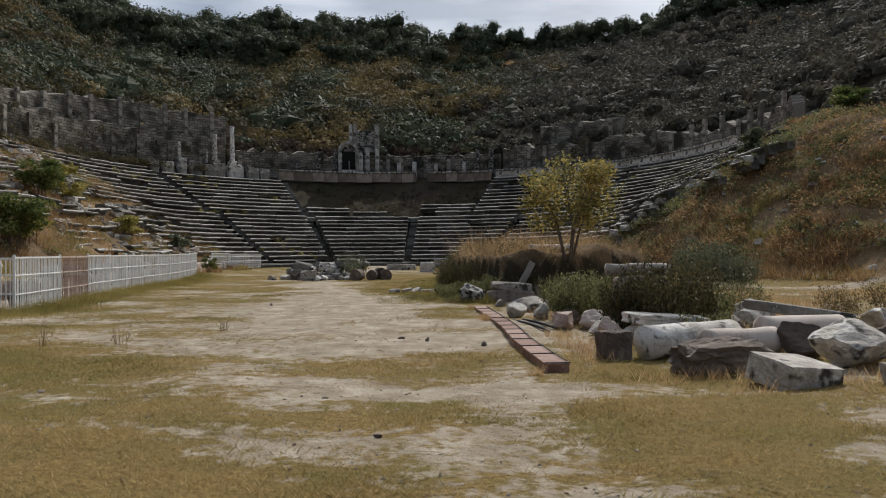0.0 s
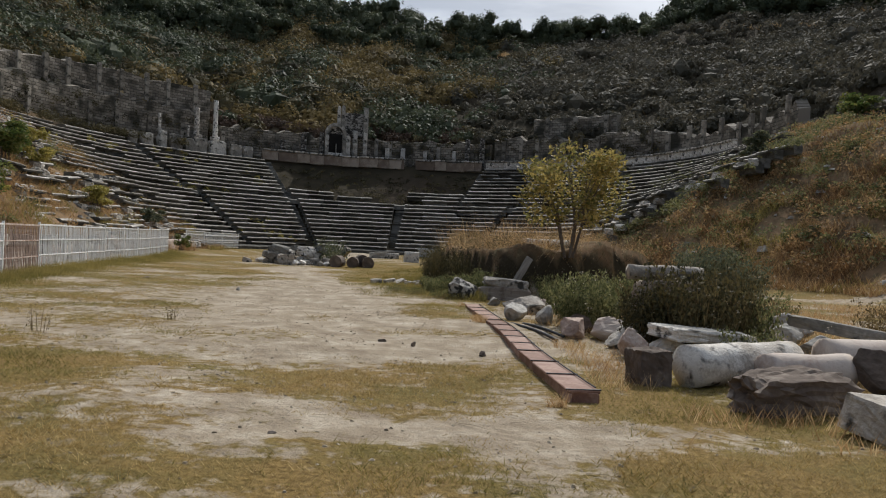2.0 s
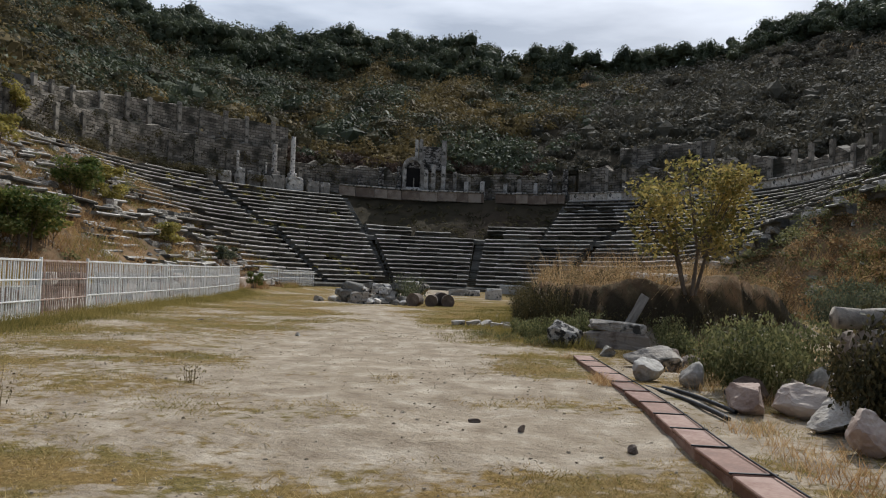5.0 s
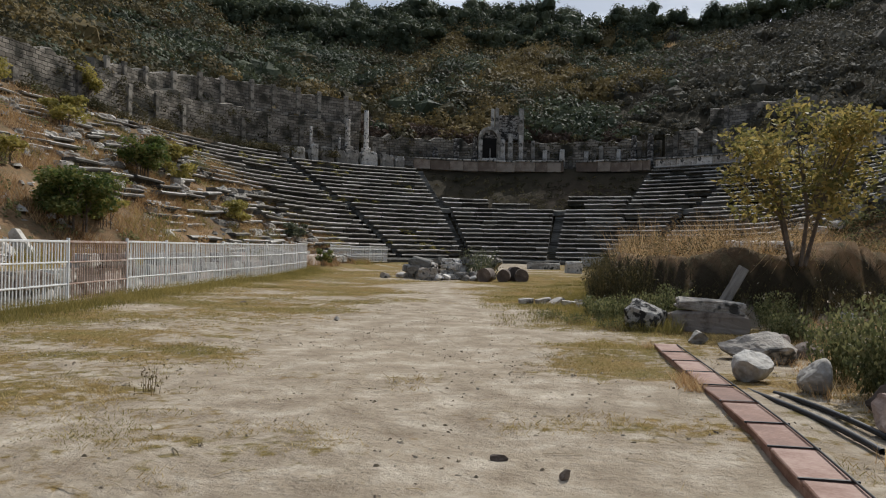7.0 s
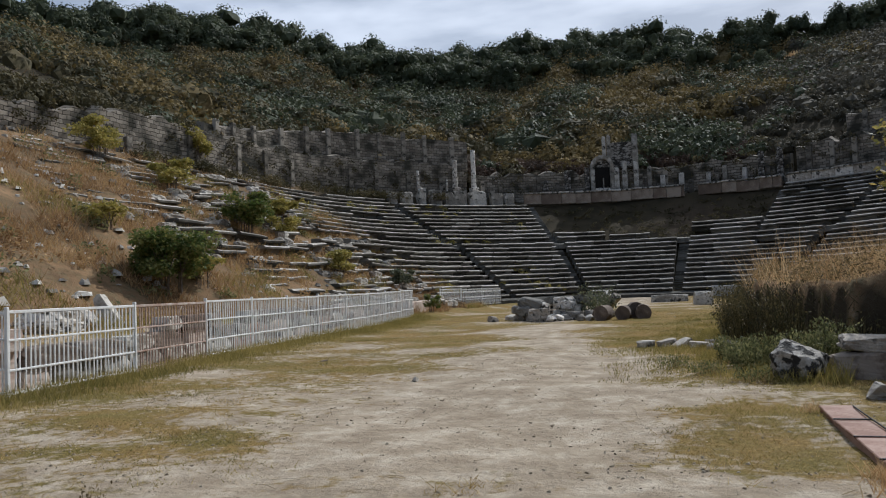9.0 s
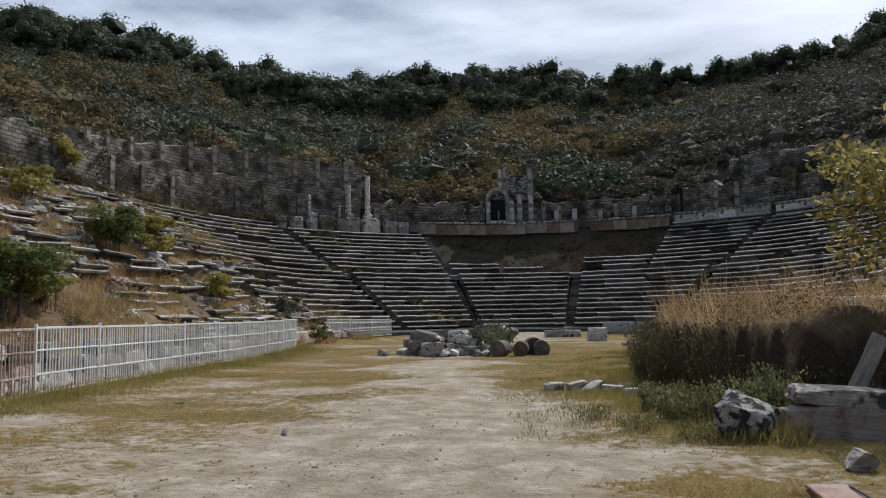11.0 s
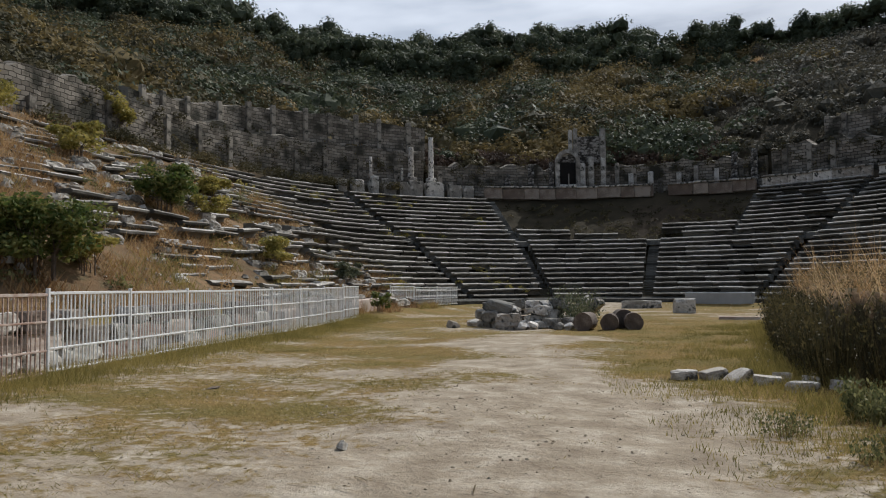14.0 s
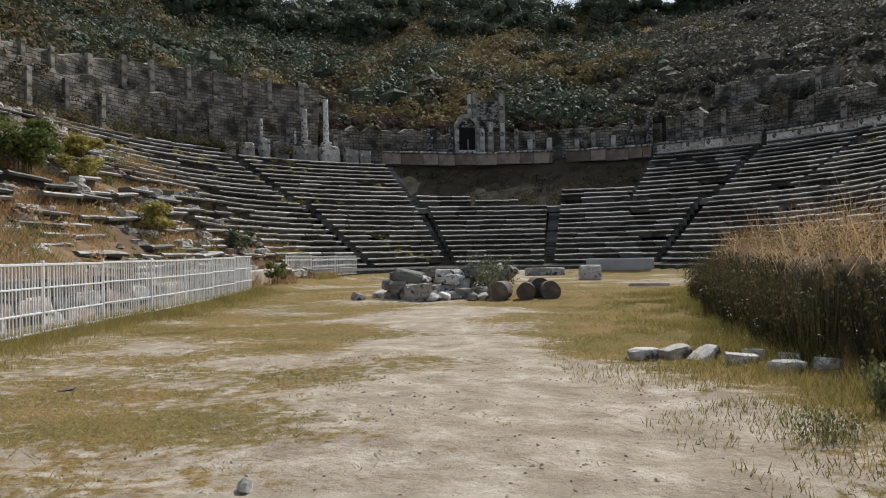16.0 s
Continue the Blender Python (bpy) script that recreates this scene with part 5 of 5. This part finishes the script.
# short turf
x, y = np.concatenate([scatter(rng, 330000, -11, 6, 2.5, 16), scatter(rng, 240000, -14, 4, 16, 34), scatter(rng, 110000, -15, 3, 34, 50)], 1)
f = turf_field(x, y) + 0.30 * fbm(x * 1.7, y * 1.7, 71, 3)
keep = (f > 0.56 + 0.2 * rng.uniform(-1, 1, len(x))) & camera_side(x, y)
x, y = x[keep], y[keep]
hue = fbm(x / 2.2, y / 2.2, 75) + 0.25 * rng.normal(size=len(x))
dry = hue < 0.0
h = 0.02 + 0.035 * rng.uniform(0, 1, len(x)) ** 3 + 0.045 * np.clip(fbm(x * 2.6, y * 2.6, 77, 3), 0, 1)
stuff("dry_turf", blades(rng, on_land(x[dry], y[dry]), h[dry], 0.007, 1.1), SHORT, "short dry straw coloured turf on the sandy ground", "grass")
stuff("green_turf", blades(rng, on_land(x[~dry], y[~dry]), h[~dry], 0.007, 1.0), GREENGRASS, "short olive green turf on the sandy ground", "grass")

# taller grass along the fence, round the bank and on the far side of the path
fy = rng.uniform(14, 48, 26000)
fx = np.interp(fy, [p[1] for p in FENCE], [p[0] for p in FENCE]) + 0.05 + np.abs(rng.normal(0, 0.75, len(fy)))
stuff("fence_grass", blades(rng, on_land(fx, fy), 0.24 * np.exp(-((fx - np.interp(fy, [p[1] for p in FENCE], [p[0] for p in FENCE])) / 1.2) ** 2) + 0.05, 0.010, 0.5), GREENGRASS, "taller yellow green grass along the foot of the fence", "grass")
x, y = scatter(rng, 170000, -5.5, 3, 22.8, 46)
edge = np.interp(y, [24, 26.5, 30, 36, 44], [1.3, 0.5, -0.2, 0.2, 0.9])
d = edge - x
keep = (d > -0.3) & (rng.uniform(0, 1, len(x)) < np.exp(-np.maximum(d - 0.6, 0) / 1.5)) & camera_side(x, y) & (fbm(x / 0.9, y / 0.9, 81, 3) > -0.15) & (d < 3.2)
x, y, d = x[keep], y[keep], d[keep]
stuff("bank_grass", blades(rng, on_land(x, y), 0.07 + 0.26 * np.exp(-np.maximum(d, 0) / 0.9), 0.010, 0.45), GREENGRASS, "green grass at the foot of the bank", "grass")
x, y = scatter(rng, 30000, 3, 16, 13, 27)
keep = camera_side(x, y) & (fbm(x / 1.5, y / 1.5, 85, 3) > 0.0)
stuff("meadow_grass", blades(rng, on_land(x[keep], y[keep]), 0.22, 0.012, 0.5), STRAW, "dry pale grass beyond the fallen stones", "grass")

x, y = scatter(rng, 26000, 1.9, 7.5, 9.2, 22)
keep = camera_side(x, y) & (fbm(x / 0.7, y / 0.7, 87, 3) > 0.05)
stuff("stone_grass", blades(rng, on_land(x[keep], y[keep]), 0.17, 0.009, 0.6), STRAW, "dry straw tufts between the fallen stones", "grass")
cy = rng.uniform(10.5, 20.5, 5000)
cx = np.interp(cy, [10.5, 13.4, 15.6, 20.5], [1.4, 1.24, 1.17, 0.77]) - np.abs(rng.normal(0, 0.10, len(cy)))
keep = fbm(cx, cy / 0.8, 89, 3) > 0.0
stuff("channel_grass", blades(rng, on_land(cx[keep], cy[keep]), 0.14, 0.008, 0.7), STRAW, "rusty dry grass along the channel", "grass")

# straw on top of the bank
x, y = scatter(rng, 60000, -1.2, 9, 24.8, 45)
m = mound_height(x, y)
keep = (m > 1.0) & ((fbm(x / 1.1, y / 1.1, 91, 3) > 0.08) | (rng.uniform(0, 1, len(x)) < 0.25))
x, y = x[keep], y[keep]
tall = 0.14 + 1.05 * np.clip(fbm(x / 0.8, y / 0.8, 93) + 0.12, 0, 1) ** 1.3
stuff("bank_straw", blades(rng, on_land(x, y) - np.array([0, 0, 0.03]), tall, 0.009, 0.7), STRAW, "tall dry straw grass on top of the bank", "grass")
stuff("bank_weeds", leaf_cloud(rng, dome(rng, on_land(x[::30], y[::30]), 0.35, 0.55, 60), 0.026), STALK, "brown dry weeds on top of the bank", "weeds")
x, y = scatter(rng, 220, -0.9, 3.5, 26, 36)
keep = mound_height(x, y) > 0.9
roots = on_land(x[keep], y[keep])
tips = roots + np.stack([rng.normal(-0.1, 0.16, len(roots)), rng.normal(0, 0.16, len(roots)), rng.uniform(0.7, 1.25, len(roots))], 1)
side = np.array([0.007, 0.003, 0])
stuff("tall_stalks", (np.stack([roots - side, roots + side, tips], 1).reshape(-1, 3), np.arange(3 * len(roots)).reshape(-1, 3)), STRAW, "tall thin dry stalks standing on the bank", "weeds")
x, y = scatter(rng, 34, -1.3, 0.6, 26, 31)
c = np.stack([x - 0.05, y - 0.1, rng.uniform(0.25, 1.3, 34)], 1)
stuff("seed_plumes", leaf_cloud(rng, np.concatenate([c + rng.normal(0, 0.02, c.shape) + np.array([0.0, 0, k * 0.02]) for k in range(5)]), 0.014), PLUME, "pale feathery seed heads on the weeds of the bank", "weeds")
x, y = scatter(rng, 160, 2.4, 12, 13.5, 23)
c = np.stack([x, y, land(x, y) + rng.uniform(0.45, 1.0, 160)], 1)
stuff("white_flowers", leaf_cloud(rng, np.concatenate([c + rng.normal(0, 0.025, c.shape) for k in range(5)]), 0.018), PLUME, "small white seed heads on the weeds", "weeds")

# dark grass on the bank's sides, darkened further for their backlit shade
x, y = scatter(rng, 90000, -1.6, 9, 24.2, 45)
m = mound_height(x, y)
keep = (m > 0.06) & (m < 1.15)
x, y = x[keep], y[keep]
stuff("bank_tangle", blades(rng, on_land(x, y) - np.array([0, 0, 0.03]), 0.4, 0.012, 0.9), surface("dark tangled grass with bank shade", [(0.014, 0.015, 0.008), (0.035, 0.034, 0.017), (0.09, 0.078, 0.036)], 0.8, 0.8, 0, 6, 0.12, "island"), "dark tangled grass on the sides of the bank, its shade in the colour", "grass")

# brown grass and stones on both side slopes
x, y = np.concatenate([scatter(rng, 130000, -34, -11, 18, 62), scatter(rng, 190000, 8, 32, 22, 54)], 1)
d = inner_dist(x, y)
r, ang = radius_angle(x, y)
thin = np.where(x < 0, smooth(30, 21, r) * 0.85 + 0.15, smooth(48, 37, y))
keep = (d > -0.8) & (r < R_WALL - 1.0) & (rng.uniform(0, 1, len(x)) < thin) & (fbm(x / 1.8, y / 1.8, 95, 3) > -0.2)
x, y = x[keep], y[keep]
kind = fbm(x / 3, y / 3, 97) + 0.2 * rng.normal(size=len(x))
stuff("slope_straw", blades(rng, on_land(x[kind < 0.35], y[kind < 0.35]), 0.5, 0.028, 0.6), RUSSET, "russet dry grass on the slopes", "grass")
stuff("slope_green", blades(rng, on_land(x[kind >= 0.35], y[kind >= 0.35]), 0.4, 0.03, 0.6), GREENGRASS, "olive grass on the slopes", "grass")
x, y = np.concatenate([scatter(rng, 800, -33, -12, 20, 60), scatter(rng, 520, 12, 34, 20, 62)], 1)
keep = inner_dist(x, y) > 0.3
x, y = x[keep], y[keep]


def rubble_field(x, y, smallest, largest, seed):
    """Many low angular stones as one mesh."""
    g = np.random.default_rng(seed)
    n = len(x)
    base = np.array([(1, 0.2, 0), (0.3, 1, 0), (-0.9, 0.6, 0), (-0.8, -0.7, 0), (0.4, -1, 0), (0.7, 0.2, 0.8), (-0.2, 0.6, 0.9), (-0.5, -0.4, 0.75), (0.3, -0.5, 0.85)])
    quad = [(0, 1, 6, 5), (1, 2, 7, 6), (2, 3, 7, 7), (3, 4, 8, 7), (4, 0, 5, 8), (5, 6, 7, 8)]
    tri = [(0, 1, 6), (0, 6, 5), (1, 2, 6), (2, 7, 6), (2, 3, 7), (3, 4, 8), (3, 8, 7), (4, 0, 5), (4, 5, 8), (5, 6, 7), (5, 7, 8)]
    s = g.uniform(0, 1, n) ** 2 * (largest - smallest) + smallest
    a = g.uniform(0, 2 * np.pi, n)
    v = base[None] * g.uniform(0.6, 1.3, (n, 9, 3)) * s[:, None, None] * np.stack([np.ones(n), g.uniform(0.4, 0.8, n), g.uniform(0.4, 0.9, n)], 1)[:, None]
    ca, sa = np.cos(a)[:, None], np.sin(a)[:, None]
    vx, vy = v[..., 0] * ca - v[..., 1] * sa + x[:, None], v[..., 0] * sa + v[..., 1] * ca + y[:, None]
    vz = v[..., 2] + land(x, y)[:, None] - s[:, None] * 0.08
    f = (np.array(tri)[None] + (np.arange(n) * 9)[:, None, None]).reshape(-1, 3)
    return np.stack([vx, vy, vz], -1).reshape(-1, 3), f


MARBLE_BITS = surface("broken pale stones", [(0.12, 0.11, 0.095), (0.32, 0.3, 0.26), (0.55, 0.52, 0.46)], 2.0, 0.9, 0.4, 15, 0, "island")
stuff("slope_stones", rubble_field(x, y, 0.10, 0.36, 3), MARBLE_BITS, "broken pale stones scattered over the slopes", "rubble")
x, y = scatter(rng, 30000, -9, 6, 3, 30)
keep = (turf_field(x, y) < 0.75) & ((fbm(x, y, 121, 3) > 0.25) | (rng.uniform(0, 1, len(x)) < 0.25)) & camera_side(x, y)
stuff("pebbles", rubble_field(x[keep], y[keep], 0.004, 0.024, 4), surface("brown grey pebbles", [(0.13, 0.10, 0.07), (0.29, 0.235, 0.165), (0.46, 0.39, 0.29)], 3, 0.95, 0, 20, 0, "island"), "small pebbles on the sandy path", "gravel")
x, y = scatter(rng, 420, -6, 3, 5, 28)
keep = camera_side(x, y)
x, y = x[keep], y[keep]
roots = on_land(x, y) + np.array([0, 0, 0.008])
a = rng.normal(0, 0.6, len(x))
run = np.stack([np.cos(a), np.sin(a), np.zeros(len(x))], 1) * rng.uniform(0.03, 0.16, (len(x), 1))
wide = np.stack([-np.sin(a), np.cos(a), np.zeros(len(x))], 1) * 0.006
up = np.array([0, 0, 0.012])
v = np.stack([roots - run - wide, roots - run + wide, roots + run * 0.2 + up + wide, roots + run + wide * 0.3, roots + run - wide * 0.3, roots + run * 0.2 + up - wide], 1).reshape(-1, 3)
stuff("twigs", (v, np.concatenate([np.arange(6 * len(x)).reshape(-1, 6)[:, [0, 1, 2, 5]], np.arange(6 * len(x)).reshape(-1, 6)[:, [5, 2, 3, 4]]])), STALK, "dry twigs lying on the path", "twigs")

# low shrubs on both side slopes
x, y = np.concatenate([scatter(rng, 120, -32, -16, 22, 58), scatter(rng, 1500, 10, 32, 26, 54)], 1)
keep = inner_dist(x, y) > 1.0
x, y = x[keep], y[keep]
for name, s, mat, label in (("slope_shrubs", slice(0, None, 2), RUSSET, "low russet shrubs on the slopes"), ("slope_scrub", slice(1, None, 2), WEED, "low olive scrub on the slopes")):
    stuff(name, leaf_cloud(rng, dome(rng, on_land(x[s], y[s]), rng.uniform(0.3, 1.1, len(x[s])), rng.uniform(0.3, 0.8, len(x[s])), 90), 0.07), mat, label, "shrubs")

# weeds among the seats and on the bare wedge
a, r = rng.uniform(-98, -36, 700), rng.uniform(12.5, 26, 700)
keep = fbm(a / 9, r / 2.5, 101, 3) > 0.12
pts = np.array([around(rr, aa, 0.45 + (rr - R_IN) * 0.595)[0] for aa, rr in zip(a[keep], r[keep])])
stuff("seat_weeds", leaf_cloud(rng, dome(rng, pts, 0.32, 0.35, 34), 0.06), LEAF_YELLOW, "yellow green tufts growing among the seats", "weeds")
a, r = rng.uniform(-28, 19, 260), rng.uniform(20, 26, 260)
pts = np.array([around(rr, aa, 0.15 + (rr - R_IN) * 0.59)[0] for aa, rr in zip(a, r)])
stuff("wedge_weeds", leaf_cloud(rng, dome(rng, pts, 0.3, 0.3, 30), 0.07), LEAF_SHRUB, "low dark scrub on the bare wedge of the seating", "weeds")
a, r = rng.uniform(60, 130, 900), rng.uniform(13, 26, 900)
keep = fbm(a / 9, r / 2.5, 103, 3) > 0.1
pts = np.array([around(rr, aa, 0.45 + (rr - R_IN) * 0.595)[0] for aa, rr in zip(a[keep], r[keep])])
stuff("seat_scrub", leaf_cloud(rng, dome(rng, pts, 0.35, 0.35, 34), 0.06), WEED, "olive tufts growing among the broken seats", "weeds")


a, r = rng.uniform(-120, -44, 420), rng.uniform(26.8, 28.9, 420)
keep = fbm(a / 5, r, 107, 3) > -0.1
pts = np.array([around(rr, aa, 9.9)[0] for aa, rr in zip(a[keep], r[keep])])
stuff("wall_foot_scrub", leaf_cloud(rng, dome(rng, pts, 0.5, 0.75, 50), 0.09), LEAF_SHRUB, "dark scrub along the foot of the back wall", "shrubs")
a, r = rng.uniform(-140, 60, 260), np.full(260, R_WALL - 0.1)
pts = np.array([around(rr, aa, zz)[0] for aa, rr, zz in zip(a, r, rng.uniform(10.5, 13.0, 260))])
stuff("wall_ivy", leaf_cloud(rng, dome(rng, pts, 0.4, 0.6, 40), 0.09), LEAF_SHRUB, "dark plants growing out of the back wall", "plants")


# ---- the hillside ----
def ring_points(rng, n, r0, r1, a0, a1):
    r, a = rng.uniform(r0 ** 2, r1 ** 2, n) ** 0.5, rng.uniform(a0, a1, n)
    rad = np.radians(np.clip(a, -90, 90))
    x = CX + r * np.sin(rad)
    y = CY + r * np.cos(rad) - np.maximum(np.abs(a) - 90, 0) * 0.9
    return x, y, r, a


def foliage(rng, centres, radius, height, k, leaf):
    """Leaf clusters on the shell of each dome, turned mostly outward."""
    n = len(centres) * k
    c = np.repeat(np.asarray(centres, float), k, 0)
    d = rng.normal(size=(n, 3))
    d[:, 2] = np.abs(d[:, 2])
    d /= np.linalg.norm(d, axis=1)[:, None]
    size = np.stack([np.repeat(np.broadcast_to(radius, (len(centres),)), k)] * 2 + [np.repeat(np.broadcast_to(height, (len(centres),)), k)], 1)
    p = c + d * size * rng.uniform(0.72, 1.05, n)[:, None]
    out = d + 0.38 * rng.normal(size=(n, 3))
    u = np.cross(out, rng.normal(size=(n, 3)))
    u /= np.linalg.norm(u, axis=1)[:, None] + 1e-9
    w = np.cross(out, u)
    w /= np.linalg.norm(w, axis=1)[:, None] + 1e-9
    s = (leaf * rng.uniform(0.6, 1.4, n))[:, None]
    v = np.stack([p + u * s, p - u * s * 0.5 + w * s * 0.85, p - u * s * 0.5 - w * s * 0.85], 1)
    return v.reshape(-1, 3), np.arange(3 * n).reshape(-1, 3)


def shrubs(rng, x, y, size, leaf, k, tall=0.8):
    c = on_land(x, y)
    return foliage(rng, c, size, size * tall, k, leaf), cores(rng, c, size, size * tall, 0.62)


x, y, r, a = ring_points(rng, 9500, 30.5, 110, -100, 105)
dens = 0.92 - 0.12 * smooth(-10, 30, a) + 0.5 * fbm(x / 11, y / 11, 111, 3)
keep = rng.uniform(0, 1, len(x)) < np.clip(dens, 0.05, 1)
x, y, r = x[keep], y[keep], r[keep]
size = rng.uniform(0.9, 2.9, len(x)) * np.interp(r, [30, 45, 110], [0.6, 1.0, 1.25]) * np.clip(1 + 0.55 * fbm(x / 9, y / 9, 115, 3), 0.45, 1.7) * (1 - 0.2 * smooth(-10, 30, a[keep]))
tone = fbm(x / 7, y / 7, 113, 3) + 0.3 * rng.normal(size=len(x))
right = smooth(0, 25, a[keep]) > rng.uniform(0.1, 0.9, len(x))
# right-hand shrubs lightened: haze and glare over that slope put into the colour
DULL_HAZED = surface("dull olive brown shrub leaves lightened for haze", [(0.045, 0.044, 0.03), (0.10, 0.09, 0.062), (0.19, 0.165, 0.115)], 0.28, 0.8, 0, 1.5, 0.25, "mass")
for name, sel, mat, label in (("hillside_golden", (tone > 0.3) & ~right, surface("golden dry shrub", [(0.08, 0.06, 0.024), (0.18, 0.135, 0.052), (0.32, 0.24, 0.10)], 0.28, 0.8, 0, 1.5, 0.3, "mass"), "golden dry shrubs over the hillside"), ("hillside_shrubs", (tone > -0.32) & (tone <= 0.3) & ~right, LEAF_SHRUB, "olive brown shrubs over the hillside"), ("hillside_evergreens", (tone <= -0.32) & ~right, LEAF_OAK, "dark green shrubs over the hillside"), ("hillside_heath", right, DULL_HAZED, "dull brown heath over the drier hillside")):
    joined(name, *shrubs(rng, x[sel], y[sel], size[sel], 0.20, 95, 0.9), mat, label, "shrubs")
x, y, r, a = ring_points(rng, 300, 29.6, 33.5, -42, 12)
joined("wall_top_scrub", *shrubs(rng, x, y, rng.uniform(0.4, 0.9, len(x)), 0.12, 70, 1.0), LEAF_RED, "russet scrub along the top of the back wall", "shrubs")
x, y, r, a = ring_points(rng, 500, 30, 33, -140, -42)
joined("wall_top_shrubs", *shrubs(rng, x, y, rng.uniform(0.6, 1.2, len(x)), 0.13, 80, 1.0), LEAF_SHRUB, "dark shrubs along the top of the back wall", "shrubs")
x, y, r, a = ring_points(rng, 9000, 30, 118, -130, 115)
stuff("hillside_grass", blades(rng, on_land(x, y), 0.7, 0.10, 0.8), surface("dull dry hillside grass", [(0.06, 0.045, 0.022), (0.13, 0.09, 0.045), (0.22, 0.155, 0.08)], 0.1, 0.9, 0, 2, 0.25, "island"), "dull dry grass over the hillside", "grass")


x, y, r, a = ring_points(rng, 26000, 84, 105, 6, 48)
band = np.abs(((r - 0.12 * a) % 6.5) - 1.2 + 0.6 * fbm(a / 4, r / 9, 117))
keep = (band < 0.8) & (fbm(a / 5, r / 6, 119) > -0.1)
stuff("terrace_straw", blades(rng, on_land(x[keep], y[keep]), 0.9, 0.13, 0.5), STRAW, "pale dry grass along old terraces of the hillside", "grass")


def crest_trees(rng, x, y, wide, high, lobes, k, leaf):
    """Trees of many leaf lobes, trunks hidden in the crowd."""
    c = np.repeat(on_land(x, y), lobes, 0)
    w, h = np.repeat(wide, lobes), np.repeat(high, lobes)
    n = len(c)
    a, d = rng.uniform(0, 2 * np.pi, n), rng.uniform(0, 0.42, n) * w
    c = c + np.stack([np.cos(a) * d, np.sin(a) * d, h * rng.uniform(0.02, 1, n) ** 0.8 * 0.74], 1)
    rad = w * rng.uniform(0.18, 0.32, n)
    return foliage(rng, c, rad, h * 0.26, k, leaf), cores(rng, c, rad, h * 0.26, 0.7)


x, y, r, a = ring_points(rng, 720, 84, 113, -140, 8)
high = (3.0 + 5.6 * rng.uniform(0, 1, len(x)) ** 1.6) * np.interp(r, [84, 100], [0.75, 1.0])
joined("crest_wood", *crest_trees(rng, x, y, high * rng.uniform(0.8, 1.2, len(x)), high, 9, 76, 0.24), LEAF_OAK, "dark evergreen wood along the crest of the hill", "woods")
x, y, r, a = ring_points(rng, 230, 104, 113, 3, 100)
high = rng.uniform(3.5, 6.8, len(x))
joined("crest_trees", *crest_trees(rng, x, y, high * rng.uniform(0.8, 1.2, len(x)), high, 10, 76, 0.22), LEAF_OAK, "scattered dark evergreen trees along the skyline", "woods")
x, y, r, a = ring_points(rng, 90, 94, 110, 26, 50)
high = rng.uniform(3.5, 6.0, len(x))
joined("crest_grove", *crest_trees(rng, x, y, high * rng.uniform(0.9, 1.2, len(x)), high, 10, 76, 0.24), LEAF_OAK, "dark grove of evergreens at the top of the slope", "woods")
